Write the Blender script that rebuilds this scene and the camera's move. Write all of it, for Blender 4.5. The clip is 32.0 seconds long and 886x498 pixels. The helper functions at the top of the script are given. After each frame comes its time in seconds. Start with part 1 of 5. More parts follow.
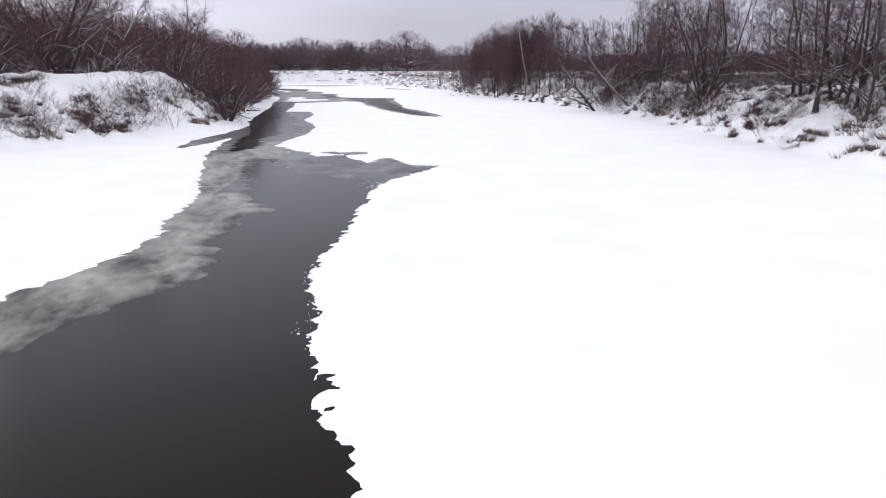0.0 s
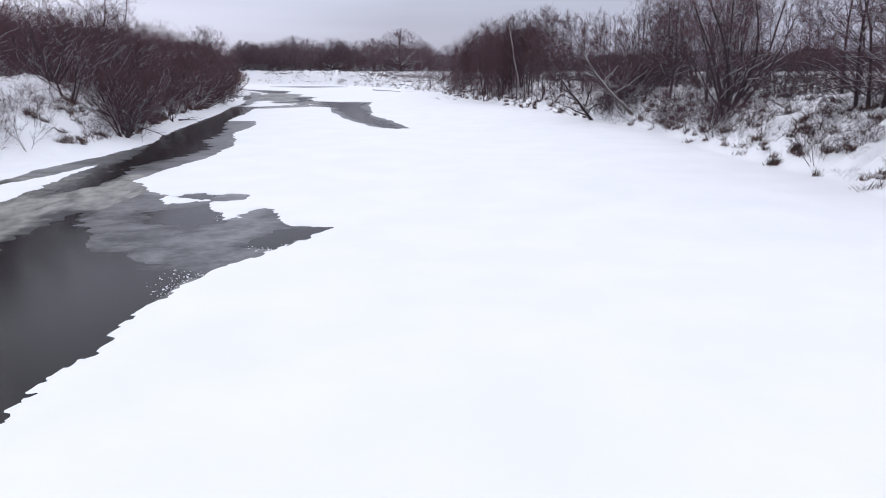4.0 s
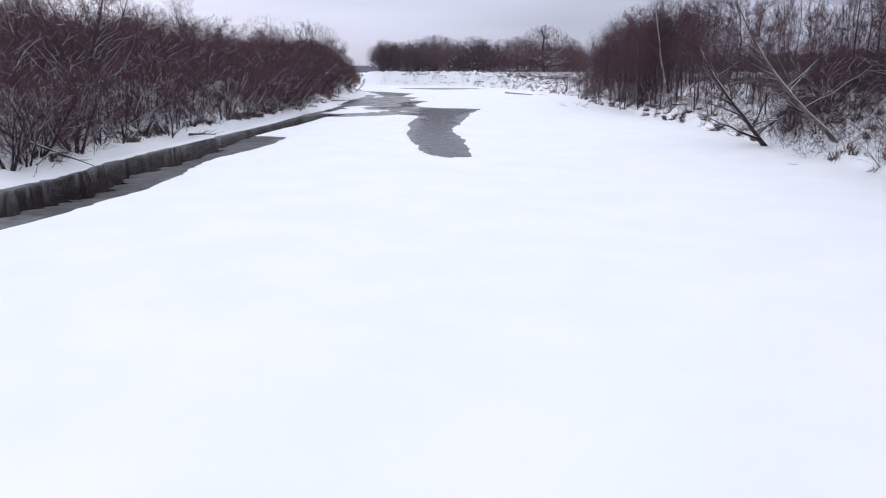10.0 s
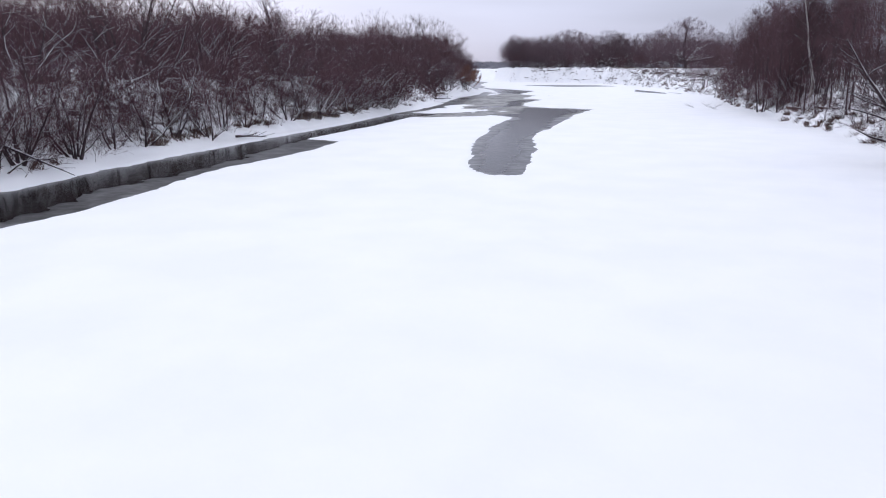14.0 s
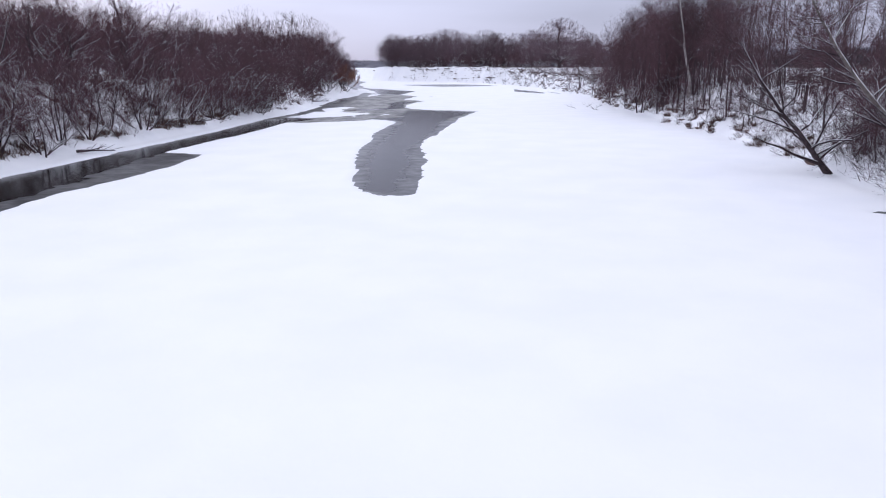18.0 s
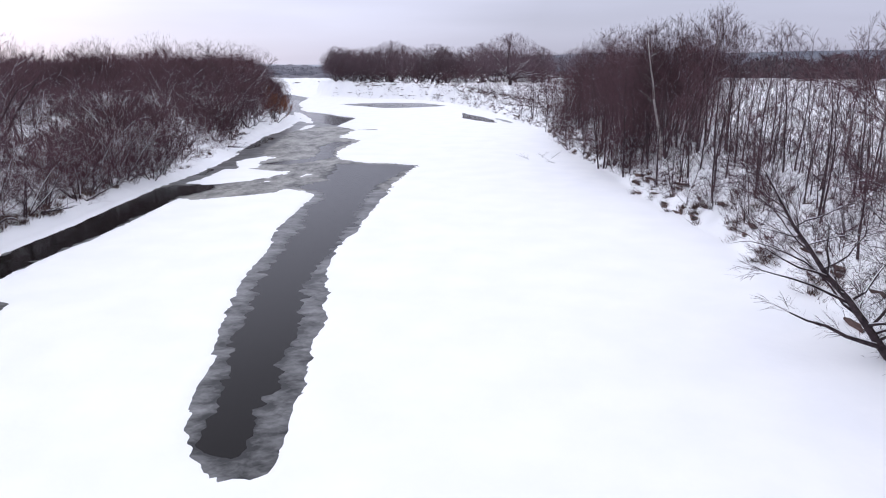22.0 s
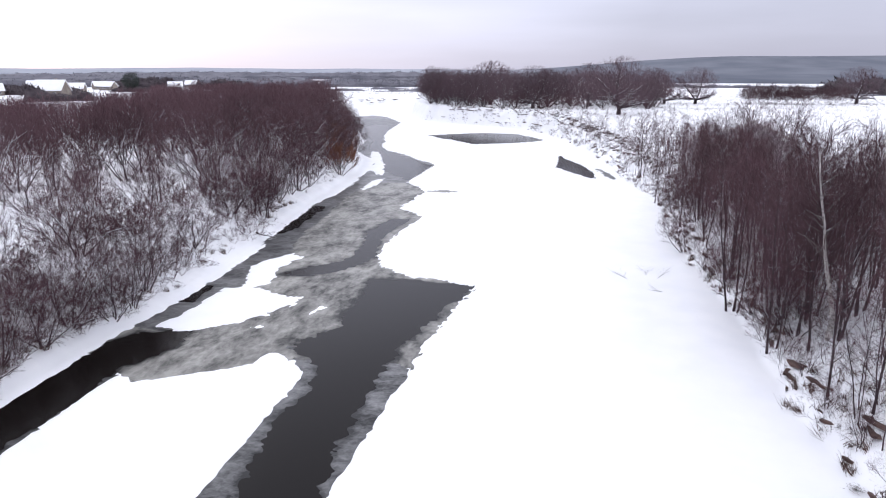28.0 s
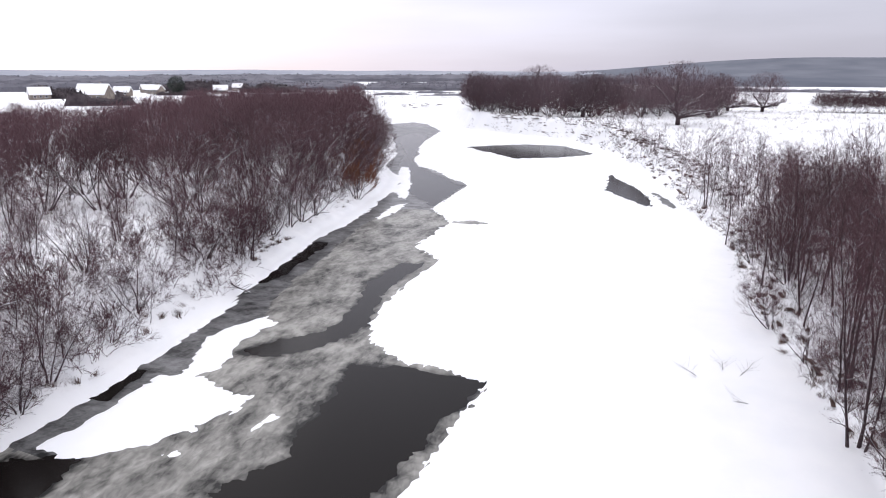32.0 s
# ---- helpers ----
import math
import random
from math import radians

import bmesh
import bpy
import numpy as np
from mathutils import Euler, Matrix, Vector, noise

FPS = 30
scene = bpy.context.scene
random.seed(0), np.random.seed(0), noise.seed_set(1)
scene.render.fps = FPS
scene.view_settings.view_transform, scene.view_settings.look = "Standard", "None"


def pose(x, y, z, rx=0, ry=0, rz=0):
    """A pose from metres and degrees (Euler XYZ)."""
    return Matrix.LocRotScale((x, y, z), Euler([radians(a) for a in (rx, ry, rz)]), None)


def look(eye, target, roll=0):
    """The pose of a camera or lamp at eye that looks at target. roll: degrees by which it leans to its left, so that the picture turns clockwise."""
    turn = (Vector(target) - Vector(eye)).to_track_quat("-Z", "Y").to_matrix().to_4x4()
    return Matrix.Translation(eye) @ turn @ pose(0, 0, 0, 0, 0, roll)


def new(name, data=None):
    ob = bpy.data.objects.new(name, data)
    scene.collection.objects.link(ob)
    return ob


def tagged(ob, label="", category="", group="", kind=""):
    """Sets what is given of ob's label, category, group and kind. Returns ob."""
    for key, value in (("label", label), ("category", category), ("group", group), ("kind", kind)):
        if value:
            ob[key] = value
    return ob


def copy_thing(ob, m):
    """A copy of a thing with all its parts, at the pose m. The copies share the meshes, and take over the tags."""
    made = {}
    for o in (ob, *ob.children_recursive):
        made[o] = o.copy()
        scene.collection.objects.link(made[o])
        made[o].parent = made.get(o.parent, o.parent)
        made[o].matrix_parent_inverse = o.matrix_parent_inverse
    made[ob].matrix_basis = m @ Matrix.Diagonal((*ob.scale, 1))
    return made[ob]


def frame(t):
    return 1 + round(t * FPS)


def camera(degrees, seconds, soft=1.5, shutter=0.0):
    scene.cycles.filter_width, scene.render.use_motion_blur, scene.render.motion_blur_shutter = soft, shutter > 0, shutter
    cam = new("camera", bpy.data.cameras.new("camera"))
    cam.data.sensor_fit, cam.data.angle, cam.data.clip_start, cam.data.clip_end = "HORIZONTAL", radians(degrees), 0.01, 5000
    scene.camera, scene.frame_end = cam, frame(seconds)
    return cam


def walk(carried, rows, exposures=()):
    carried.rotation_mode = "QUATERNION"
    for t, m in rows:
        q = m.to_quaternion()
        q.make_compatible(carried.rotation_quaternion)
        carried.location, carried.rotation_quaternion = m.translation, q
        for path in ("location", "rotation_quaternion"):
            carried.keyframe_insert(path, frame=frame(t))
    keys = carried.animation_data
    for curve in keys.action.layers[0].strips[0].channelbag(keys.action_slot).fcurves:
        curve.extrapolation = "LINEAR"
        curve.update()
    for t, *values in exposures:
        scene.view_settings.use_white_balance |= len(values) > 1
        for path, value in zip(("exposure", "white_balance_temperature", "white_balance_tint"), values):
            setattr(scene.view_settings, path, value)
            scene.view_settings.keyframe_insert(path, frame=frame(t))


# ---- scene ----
cam = camera(65.3, 32.0, soft=1.0)
# seconds, x, y, z, pitch, yaw
PATH = [
    (0.0, 0.00, 0.00, 4.40, -14.32, 0.00),
    (0.5, 0.42, 1.54, 4.42, -14.33, 0.02),
    (1.0, 0.90, 3.10, 4.41, -14.34, 0.09),
    (1.5, 1.37, 4.69, 4.37, -14.33, 0.16),
    (2.0, 1.82, 6.36, 4.38, -14.34, 0.19),
    (2.5, 2.23, 8.05, 4.42, -14.34, 0.20),
    (4.5, 3.93, 14.82, 4.71, -14.36, 0.65),
    (5.0, 4.37, 16.59, 4.73, -14.36, 1.13),
    (5.5, 4.76, 18.36, 4.73, -14.35, 1.30),
    (6.0, 5.15, 20.11, 4.75, -14.32, 2.59),
    (6.5, 5.57, 21.84, 4.74, -14.31, 3.85),
    (7.0, 5.94, 23.61, 4.70, -14.25, 4.91),
    (7.5, 6.25, 25.41, 4.64, -14.21, 5.86),
    (8.0, 6.57, 27.21, 4.62, -14.18, 6.81),
    (8.5, 6.85, 29.06, 4.55, -14.18, 8.43),
    (9.0, 7.16, 30.92, 4.53, -14.23, 10.42),
    (9.5, 7.47, 32.62, 4.59, -14.25, 12.07),
    (10.0, 7.74, 34.31, 4.61, -14.29, 13.13),
    (10.5, 7.91, 36.05, 4.60, -14.33, 14.38),
    (11.0, 8.01, 37.78, 4.55, -14.34, 15.50),
    (11.5, 8.14, 39.55, 4.61, -14.35, 16.55),
    (12.0, 8.26, 41.25, 4.68, -14.39, 18.03),
    (12.5, 8.55, 42.36, 4.73, -14.49, 20.19),
    (13.0, 9.17, 42.94, 4.71, -14.57, 22.11),
    (13.5, 9.76, 43.15, 4.71, -14.61, 23.43),
    (14.0, 10.13, 43.24, 4.61, -14.58, 24.57),
    (14.5, 10.14, 43.20, 4.53, -14.56, 25.34),
    (16.5, 9.43, 43.78, 4.35, -14.60, 22.88),
    (17.0, 9.30, 44.70, 4.38, -14.61, 20.13),
    (17.5, 8.91, 45.90, 4.55, -14.65, 17.38),
    (18.0, 8.48, 46.95, 4.88, -14.69, 14.78),
    (18.5, 8.14, 48.22, 5.26, -14.72, 13.50),
    (19.0, 7.99, 49.64, 5.75, -14.69, 12.82),
    (19.5, 7.84, 51.19, 6.24, -14.66, 12.11),
    (20.0, 7.65, 52.66, 6.84, -14.64, 11.52),
    (20.5, 7.45, 54.08, 7.55, -14.67, 10.99),
    (21.0, 7.28, 55.72, 8.22, -14.67, 10.54),
    (21.5, 7.22, 57.46, 8.82, -14.62, 10.54),
    (22.0, 7.24, 59.46, 9.38, -14.57, 10.93),
    (22.5, 7.25, 61.28, 10.00, -14.49, 11.46),
    (23.0, 7.16, 62.91, 10.58, -14.48, 12.12),
    (23.5, 7.09, 64.58, 11.30, -14.46, 13.21),
    (24.0, 6.99, 66.20, 12.00, -14.48, 14.34),
    (24.5, 6.89, 67.84, 12.69, -14.52, 15.53),
    (25.0, 6.83, 69.60, 13.35, -14.52, 16.70),
    (25.5, 6.60, 71.32, 14.01, -14.51, 18.05),
    (27.5, 6.40, 77.92, 15.74, -14.40, 19.88),
    (28.0, 6.35, 79.59, 15.93, -14.41, 19.85),
    (28.5, 6.07, 81.25, 16.07, -14.41, 19.73),
    (29.0, 5.80, 83.07, 16.19, -14.40, 19.65),
    (29.5, 5.50, 84.99, 16.38, -14.38, 19.89),
    (30.0, 5.17, 86.87, 16.57, -14.35, 20.95),
    (30.5, 4.80, 88.78, 16.73, -14.34, 22.37),
    (31.0, 4.42, 90.69, 16.89, -14.31, 23.23),
    (31.5, 4.13, 92.47, 17.00, -14.30, 23.90),
    (32.0, 3.92, 94.00, 17.03, -14.29, 24.04),
]
# seconds, stops, kelvin, tint
STOPS = [(0.0, -0.10, 6550, 9), (1.0, -0.17, 6350, 9), (2.5, -0.2, 6300, 9), (6.0, -0.2, 6120, 8.5), (14.0, -0.19, 6100, 9.5), (17.5, -0.21, 5960, 12.5), (20.0, -0.18, 6020, 12), (23.0, -0.02, 6230, 10), (28.0, 0.08, 6280, 9.5), (32.0, 0.1, 6600, 8.8)]
walk(cam, [(t, pose(x, y, z, 90 + pitch, 0, yaw)) for t, x, y, z, pitch, yaw in PATH], STOPS)

# ---- light: overcast winter sky, brightest overhead and up the river to the west ----
world = bpy.data.worlds.new("overcast_sky")
scene.world = world
world.use_nodes = True
wn, wl = world.node_tree.nodes, world.node_tree.links
wn.clear()


def wnode(kind, **sets):
    n = wn.new(kind)
    for k, v in sets.items():
        n.inputs[k].default_value = v
    return n


SKY_LOW, SKY_HIGH = (0.472, 0.466, 0.59, 1), (1.45, 1.45, 1.57, 1)
tc = wn.new("ShaderNodeTexCoord")
sep = wn.new("ShaderNodeSeparateXYZ")
wl.new(tc.outputs["Generated"], sep.inputs[0])
lift = wn.new("ShaderNodeMapRange")
wl.new(sep.outputs["Z"], lift.inputs["Value"])
grad = wn.new("ShaderNodeMix")
grad.data_type = "RGBA"
grad.inputs[6].default_value, grad.inputs[7].default_value = SKY_LOW, SKY_HIGH
wl.new(lift.outputs[0], grad.inputs[0])
# broad cloud bands
mapn = wn.new("ShaderNodeMapping")
mapn.inputs["Scale"].default_value = (1.2, 1.2, 9.0)
wl.new(tc.outputs["Generated"], mapn.inputs["Vector"])
cl = wn.new("ShaderNodeTexNoise")
cl.inputs["Scale"].default_value, cl.inputs["Detail"].default_value = 1.6, 5
wl.new(mapn.outputs[0], cl.inputs["Vector"])
band = wn.new("ShaderNodeMapRange")
band.inputs["From Min"].default_value, band.inputs["From Max"].default_value = 0.3, 0.7
band.inputs["To Min"].default_value, band.inputs["To Max"].default_value = 0.9, 1.1
wl.new(cl.outputs[0], band.inputs["Value"])
# brighter veil where the hidden sun stands
dot = wn.new("ShaderNodeVectorMath")
dot.operation = "DOT_PRODUCT"
SUN_WAY = Vector((-0.80, 0.55, 0.35)).normalized()
dot.inputs[1].default_value = SUN_WAY
wl.new(tc.outputs["Generated"], dot.inputs[0])
veil = wn.new("ShaderNodeMapRange")
veil.inputs["From Min"].default_value, veil.inputs["From Max"].default_value = 0.6, 1.0
veil.inputs["To Min"].default_value, veil.inputs["To Max"].default_value = 1.0, 1.65
wl.new(dot.outputs["Value"], veil.inputs["Value"])
both = wn.new("ShaderNodeMath")
both.operation = "MULTIPLY"
wl.new(band.outputs[0], both.inputs[0])
wl.new(veil.outputs[0], both.inputs[1])
nish = wn.new("ShaderNodeTexSky")
nish.sky_type, nish.sun_disc = "NISHITA", False
nish.sun_elevation, nish.sun_rotation = math.asin(SUN_WAY.z), math.atan2(SUN_WAY.x, SUN_WAY.y)
b1 = wnode("ShaderNodeBackground", Strength=1.0)
b2 = wnode("ShaderNodeBackground", Strength=0.012)
wl.new(grad.outputs[2], b1.inputs["Color"])
wl.new(both.outputs[0], b1.inputs["Strength"])
wl.new(nish.outputs[0], b2.inputs["Color"])
addn = wn.new("ShaderNodeAddShader")
wl.new(b1.outputs[0], addn.inputs[0])
wl.new(b2.outputs[0], addn.inputs[1])
wl.new(addn.outputs[0], wn.new("ShaderNodeOutputWorld").inputs[0])
sun = new("sun", bpy.data.lights.new("sun", "SUN"))
sun.data.energy, sun.data.angle, sun.data.color = 0.12, radians(40), (1.0, 0.97, 0.93)
sun.matrix_world = look(SUN_WAY * 100, (0, 0, 0))


# ---- materials ----
def mat(name, c1, c2, scale, rough=0.9, detail=5, bump=0.0, bump_scale=None, lo=0.35, hi=0.65, stretch=(1, 1, 1), spec=0.3, per_object=0.0):
    m = bpy.data.materials.new(name)
    m.use_nodes = True
    n, l = m.node_tree.nodes, m.node_tree.links
    b = n["Principled BSDF"]
    b.inputs["Roughness"].default_value, b.inputs["Specular IOR Level"].default_value = rough, spec
    geo = n.new("ShaderNodeNewGeometry")
    mp = n.new("ShaderNodeMapping")
    mp.inputs["Scale"].default_value = stretch
    l.new(geo.outputs["Position"], mp.inputs["Vector"])
    tx = n.new("ShaderNodeTexNoise")
    tx.inputs["Scale"].default_value, tx.inputs["Detail"].default_value = scale, detail
    l.new(mp.outputs[0], tx.inputs["Vector"])
    rp = n.new("ShaderNodeValToRGB")
    rp.color_ramp.elements[0].position, rp.color_ramp.elements[1].position = lo, hi
    rp.color_ramp.elements[0].color, rp.color_ramp.elements[1].color = (*c1, 1), (*c2, 1)
    l.new(tx.outputs[0], rp.inputs[0])
    out = rp.outputs[0]
    if per_object:
        inf = n.new("ShaderNodeObjectInfo")
        mr = n.new("ShaderNodeMapRange")
        mr.inputs["To Min"].default_value, mr.inputs["To Max"].default_value = 1 - per_object, 1 + per_object
        l.new(inf.outputs["Random"], mr.inputs["Value"])
        mx = n.new("ShaderNodeVectorMath")
        mx.operation = "SCALE"
        l.new(out, mx.inputs[0])
        l.new(mr.outputs[0], mx.inputs["Scale"])
        out = mx.outputs[0]
    l.new(out, b.inputs["Base Color"])
    if bump:
        t2 = n.new("ShaderNodeTexNoise")
        t2.inputs["Scale"].default_value, t2.inputs["Detail"].default_value = bump_scale or scale * 6, 6
        l.new(mp.outputs[0], t2.inputs["Vector"])
        bp = n.new("ShaderNodeBump")
        bp.inputs["Strength"].default_value, bp.inputs["Distance"].default_value = bump, 0.05
        l.new(t2.outputs[0], bp.inputs["Height"])
        l.new(bp.outputs[0], b.inputs["Normal"])
    return m


SNOW = mat("snow", (0.86, 0.865, 0.885), (0.90, 0.90, 0.91), 0.35, 0.75, bump=0.25, bump_scale=3.0, spec=0.2)
SNOW_CAP = mat("snow_on_branches", (0.80, 0.80, 0.83), (0.88, 0.88, 0.9), 3, 0.8)
BARK = mat("dark_bark", (0.036, 0.025, 0.029), (0.088, 0.062, 0.068), 6, 0.9, bump=0.5, per_object=0.25)
# twigs of the far point and oaks, lightened to paint in the distance haze
HAZED_TWIG = mat("hazed_brown_twigs", (0.092, 0.061, 0.072), (0.152, 0.103, 0.116), 1.0, 0.9, per_object=0.2)
TWIG = mat("brown_twigs", (0.066, 0.0355, 0.0415), (0.122, 0.067, 0.077), 2.5, 0.85, per_object=0.3)
RED_TWIG = mat("rusty_twigs", (0.13, 0.055, 0.035), (0.24, 0.102, 0.062), 2.5, 0.85, per_object=0.2)
BIRCH = mat("birch_bark", (0.06, 0.05, 0.05), (0.62, 0.58, 0.55), 5, 0.7, lo=0.36, hi=0.46, stretch=(1, 1, 3))
PALE = mat("pale_bark", (0.075, 0.062, 0.058), (0.24, 0.21, 0.195), 4, 0.8, stretch=(1, 1, 1.5))
GRASS = mat("dry_grass", (0.065, 0.041, 0.037), (0.15, 0.096, 0.082), 1.2, 0.9)
WEED = mat("dry_weeds", (0.12, 0.095, 0.08), (0.26, 0.21, 0.18), 1.2, 0.9)
def wet_ice(name, low, high, streak, size, lo, hi, rough):
    """Thin ice or slush on the water: clouds drawn out along the stream, darker where it is thin and soaked."""
    m = bpy.data.materials.new(name)
    m.use_nodes = True
    n, l = m.node_tree.nodes, m.node_tree.links
    b = n["Principled BSDF"]
    b.inputs["Roughness"].default_value, b.inputs["Specular IOR Level"].default_value = rough, 0.14
    geo = n.new("ShaderNodeNewGeometry")
    total = None
    for feature, share, detail in ((size, 0.46, 5), (size * 0.3, 0.34, 5), (size * 0.1, 0.2, 3)):
        mp = n.new("ShaderNodeMapping")
        mp.vector_type = "TEXTURE"
        mp.inputs["Scale"].default_value, mp.inputs["Rotation"].default_value = (feature, feature * streak, 1), (0, 0, radians(14))
        l.new(geo.outputs["Position"], mp.inputs["Vector"])
        tx = n.new("ShaderNodeTexNoise")
        tx.inputs["Scale"].default_value, tx.inputs["Detail"].default_value, tx.inputs["Distortion"].default_value = 1.0, detail, 0.6
        l.new(mp.outputs[0], tx.inputs["Vector"])
        k = n.new("ShaderNodeMath")
        k.operation = "MULTIPLY_ADD"
        k.inputs[1].default_value = share
        k.inputs[2].default_value = 0.0
        l.new(tx.outputs[0], k.inputs[0])
        if total:
            l.new(total, k.inputs[2])
        total = k.outputs[0]
    sp = n.new("ShaderNodeSeparateXYZ")
    l.new(geo.outputs["Position"], sp.inputs[0])
    thick = n.new("ShaderNodeMapRange")
    thick.inputs["From Min"].default_value, thick.inputs["From Max"].default_value = -0.10, -0.078
    thick.inputs["To Min"].default_value, thick.inputs["To Max"].default_value = -0.1, 0.0
    l.new(sp.outputs["Z"], thick.inputs["Value"])
    add = n.new("ShaderNodeMath")
    l.new(total, add.inputs[0])
    l.new(thick.outputs[0], add.inputs[1])
    rp = n.new("ShaderNodeValToRGB")
    rp.color_ramp.elements[0].position, rp.color_ramp.elements[1].position = lo, hi
    rp.color_ramp.elements[0].color, rp.color_ramp.elements[1].color = (*low, 1), (*high, 1)
    l.new(add.outputs[0], rp.inputs[0])
    l.new(rp.outputs[0], b.inputs["Base Color"])
    bp = n.new("ShaderNodeBump")
    bp.inputs["Strength"].default_value, bp.inputs["Distance"].default_value = 0.12, 0.05
    l.new(total, bp.inputs["Height"])
    l.new(bp.outputs[0], b.inputs["Normal"])
    return m


SLUSH = wet_ice("slush_ice", (0.010, 0.0095, 0.009), (0.335, 0.325, 0.30), 2.0, 3.2, 0.38, 0.59, 0.4)
WATER = bpy.data.materials.new("river_water")
WATER.use_nodes = True
_n, _l = WATER.node_tree.nodes, WATER.node_tree.links
_b = _n["Principled BSDF"]
_b.inputs["Base Color"].default_value = (0.0065, 0.005, 0.0047, 1)
_b.inputs["Specular IOR Level"].default_value = 0.11
_b.inputs["Roughness"].default_value, _b.inputs["IOR"].default_value = 0.15, 1.33
_t = _n.new("ShaderNodeTexNoise")
_t.inputs["Scale"].default_value, _t.inputs["Detail"].default_value = 1.6, 4
_g = _n.new("ShaderNodeNewGeometry")
_l.new(_g.outputs["Position"], _t.inputs["Vector"])
_p = _n.new("ShaderNodeBump")
_p.inputs["Strength"].default_value, _p.inputs["Distance"].default_value = 0.05, 0.05
_l.new(_t.outputs[0], _p.inputs["Height"])
_l.new(_p.outputs[0], _b.inputs["Normal"])
# aerial haze is painted into both hill colours, paler for the farther one
HAZED_HILL = mat("hazed_forest_hill", (0.105, 0.115, 0.145), (0.155, 0.165, 0.195), 0.012, 1.0, detail=10, stretch=(1, 0.3, 2.5))
HAZED_FAR_HILL = mat("hazed_farther_hill", (0.29, 0.305, 0.355), (0.36, 0.375, 0.42), 0.012, 1.0, detail=6)
WALL = mat("house_wall", (0.20, 0.17, 0.15), (0.34, 0.29, 0.25), 0.7, 0.9, per_object=0.3)
# bare woods seen far off: light bluish grey paints the haze over them
HAZED_WOODS = mat("far_woods", (0.135, 0.132, 0.155), (0.20, 0.196, 0.222), 0.05, 1.0, detail=8)
GARDEN = mat("garden_trees", (0.045, 0.036, 0.041), (0.09, 0.073, 0.08), 0.3, 0.95, detail=8)
PINE = mat("pine_needles", (0.02, 0.03, 0.025), (0.05, 0.06, 0.05), 1.5, 0.9)
PANE = mat("window_pane", (0.02, 0.02, 0.025), (0.05, 0.05, 0.06), 1, 0.1)


# ---- numbers of the plan ----
def vnoise(x, y, seed=0):
    xi, yi = np.floor(x).astype(np.int64), np.floor(y).astype(np.int64)
    fx, fy = x - xi, y - yi
    fx, fy = fx * fx * (3 - 2 * fx), fy * fy * (3 - 2 * fy)

    def h(a, b):
        v = (a * 374761393 + b * 668265263 + seed * 974634777) & 0xFFFFFFFF
        v = ((v ^ (v >> 13)) * 1274126177) & 0xFFFFFFFF
        return ((v ^ (v >> 16)) & 0xFFFF) / 65535.0
    return (h(xi, yi) * (1 - fx) + h(xi + 1, yi) * fx) * (1 - fy) + (h(xi, yi + 1) * (1 - fx) + h(xi + 1, yi + 1) * fx) * fy


def fbm(x, y, seed=0, octaves=4):
    s, a = 0, 0.5
    for k in range(octaves):
        s, a, x, y = s + a * (vnoise(x, y, seed + k) - 0.5), a * 0.5, x * 2.07 + 3.1, y * 2.07 - 1.7
    return s * 2


def ss(a, b, x):
    t = np.clip((x - a) / (b - a), 0, 1)
    return t * t * (3 - 2 * t)


# shore lines: y, x of the foot of the bank
LEFT = np.array([(-400, -40), (-60, -34), (0, -27), (37, -24), (43, -22.8), (48, -21), (52, -17.5), (58, -16.8), (64, -18), (70, -20), (76, -21), (83, -22.6), (93, -24.2), (100, -25.3), (108, -27),
                 (113, -27.4), (118, -28), (125, -29.7), (132, -31.5), (141, -34.5), (154, -38.5), (170, -42.5), (183, -46), (193, -50), (212, -61.5), (241, -75.5), (263, -89), (285, -103), (302, -117), (345, -147), (376, -150), (394, -90), (404, -60), (900, -60)])
RIGHT = np.array([(-400, 5), (-60, 16), (0, 21.5), (32, 20.1), (45, 20.4), (53, 19.5), (70, 20.4), (80, 18.2), (88, 17.4), (95, 16.6), (101, 15.2), (110, 13), (116, 11.5), (125, 10.5), (134, 8.6), (148, 5.2), (168, 2.7),
                  (187, -3.6), (200, -7.2), (217, -12), (240, -20.5), (259, -29.5), (275, -41), (285, -57), (300, -80), (325, -96), (345, -100), (366, -84), (380, -68), (900, -66)])


def xl(y):
    return np.interp(y, LEFT[:, 0], LEFT[:, 1])


def xr(y):
    return np.interp(y, RIGHT[:, 0], RIGHT[:, 1])


def bank(x, y):
    """How far a place lies outside the shores, on the left and on the right (minus: on the ice)."""
    e = 1.5
    sl, sr = (xl(y + e) - xl(y - e)) / (2 * e), (xr(y + e) - xr(y - e)) / (2 * e)
    w = 0.5 * fbm(x * 0.35, y * 0.35, 5, 3)
    return (xl(y) - x) / np.sqrt(1 + sl * sl) + w, (x - xr(y)) / np.sqrt(1 + sr * sr) + w


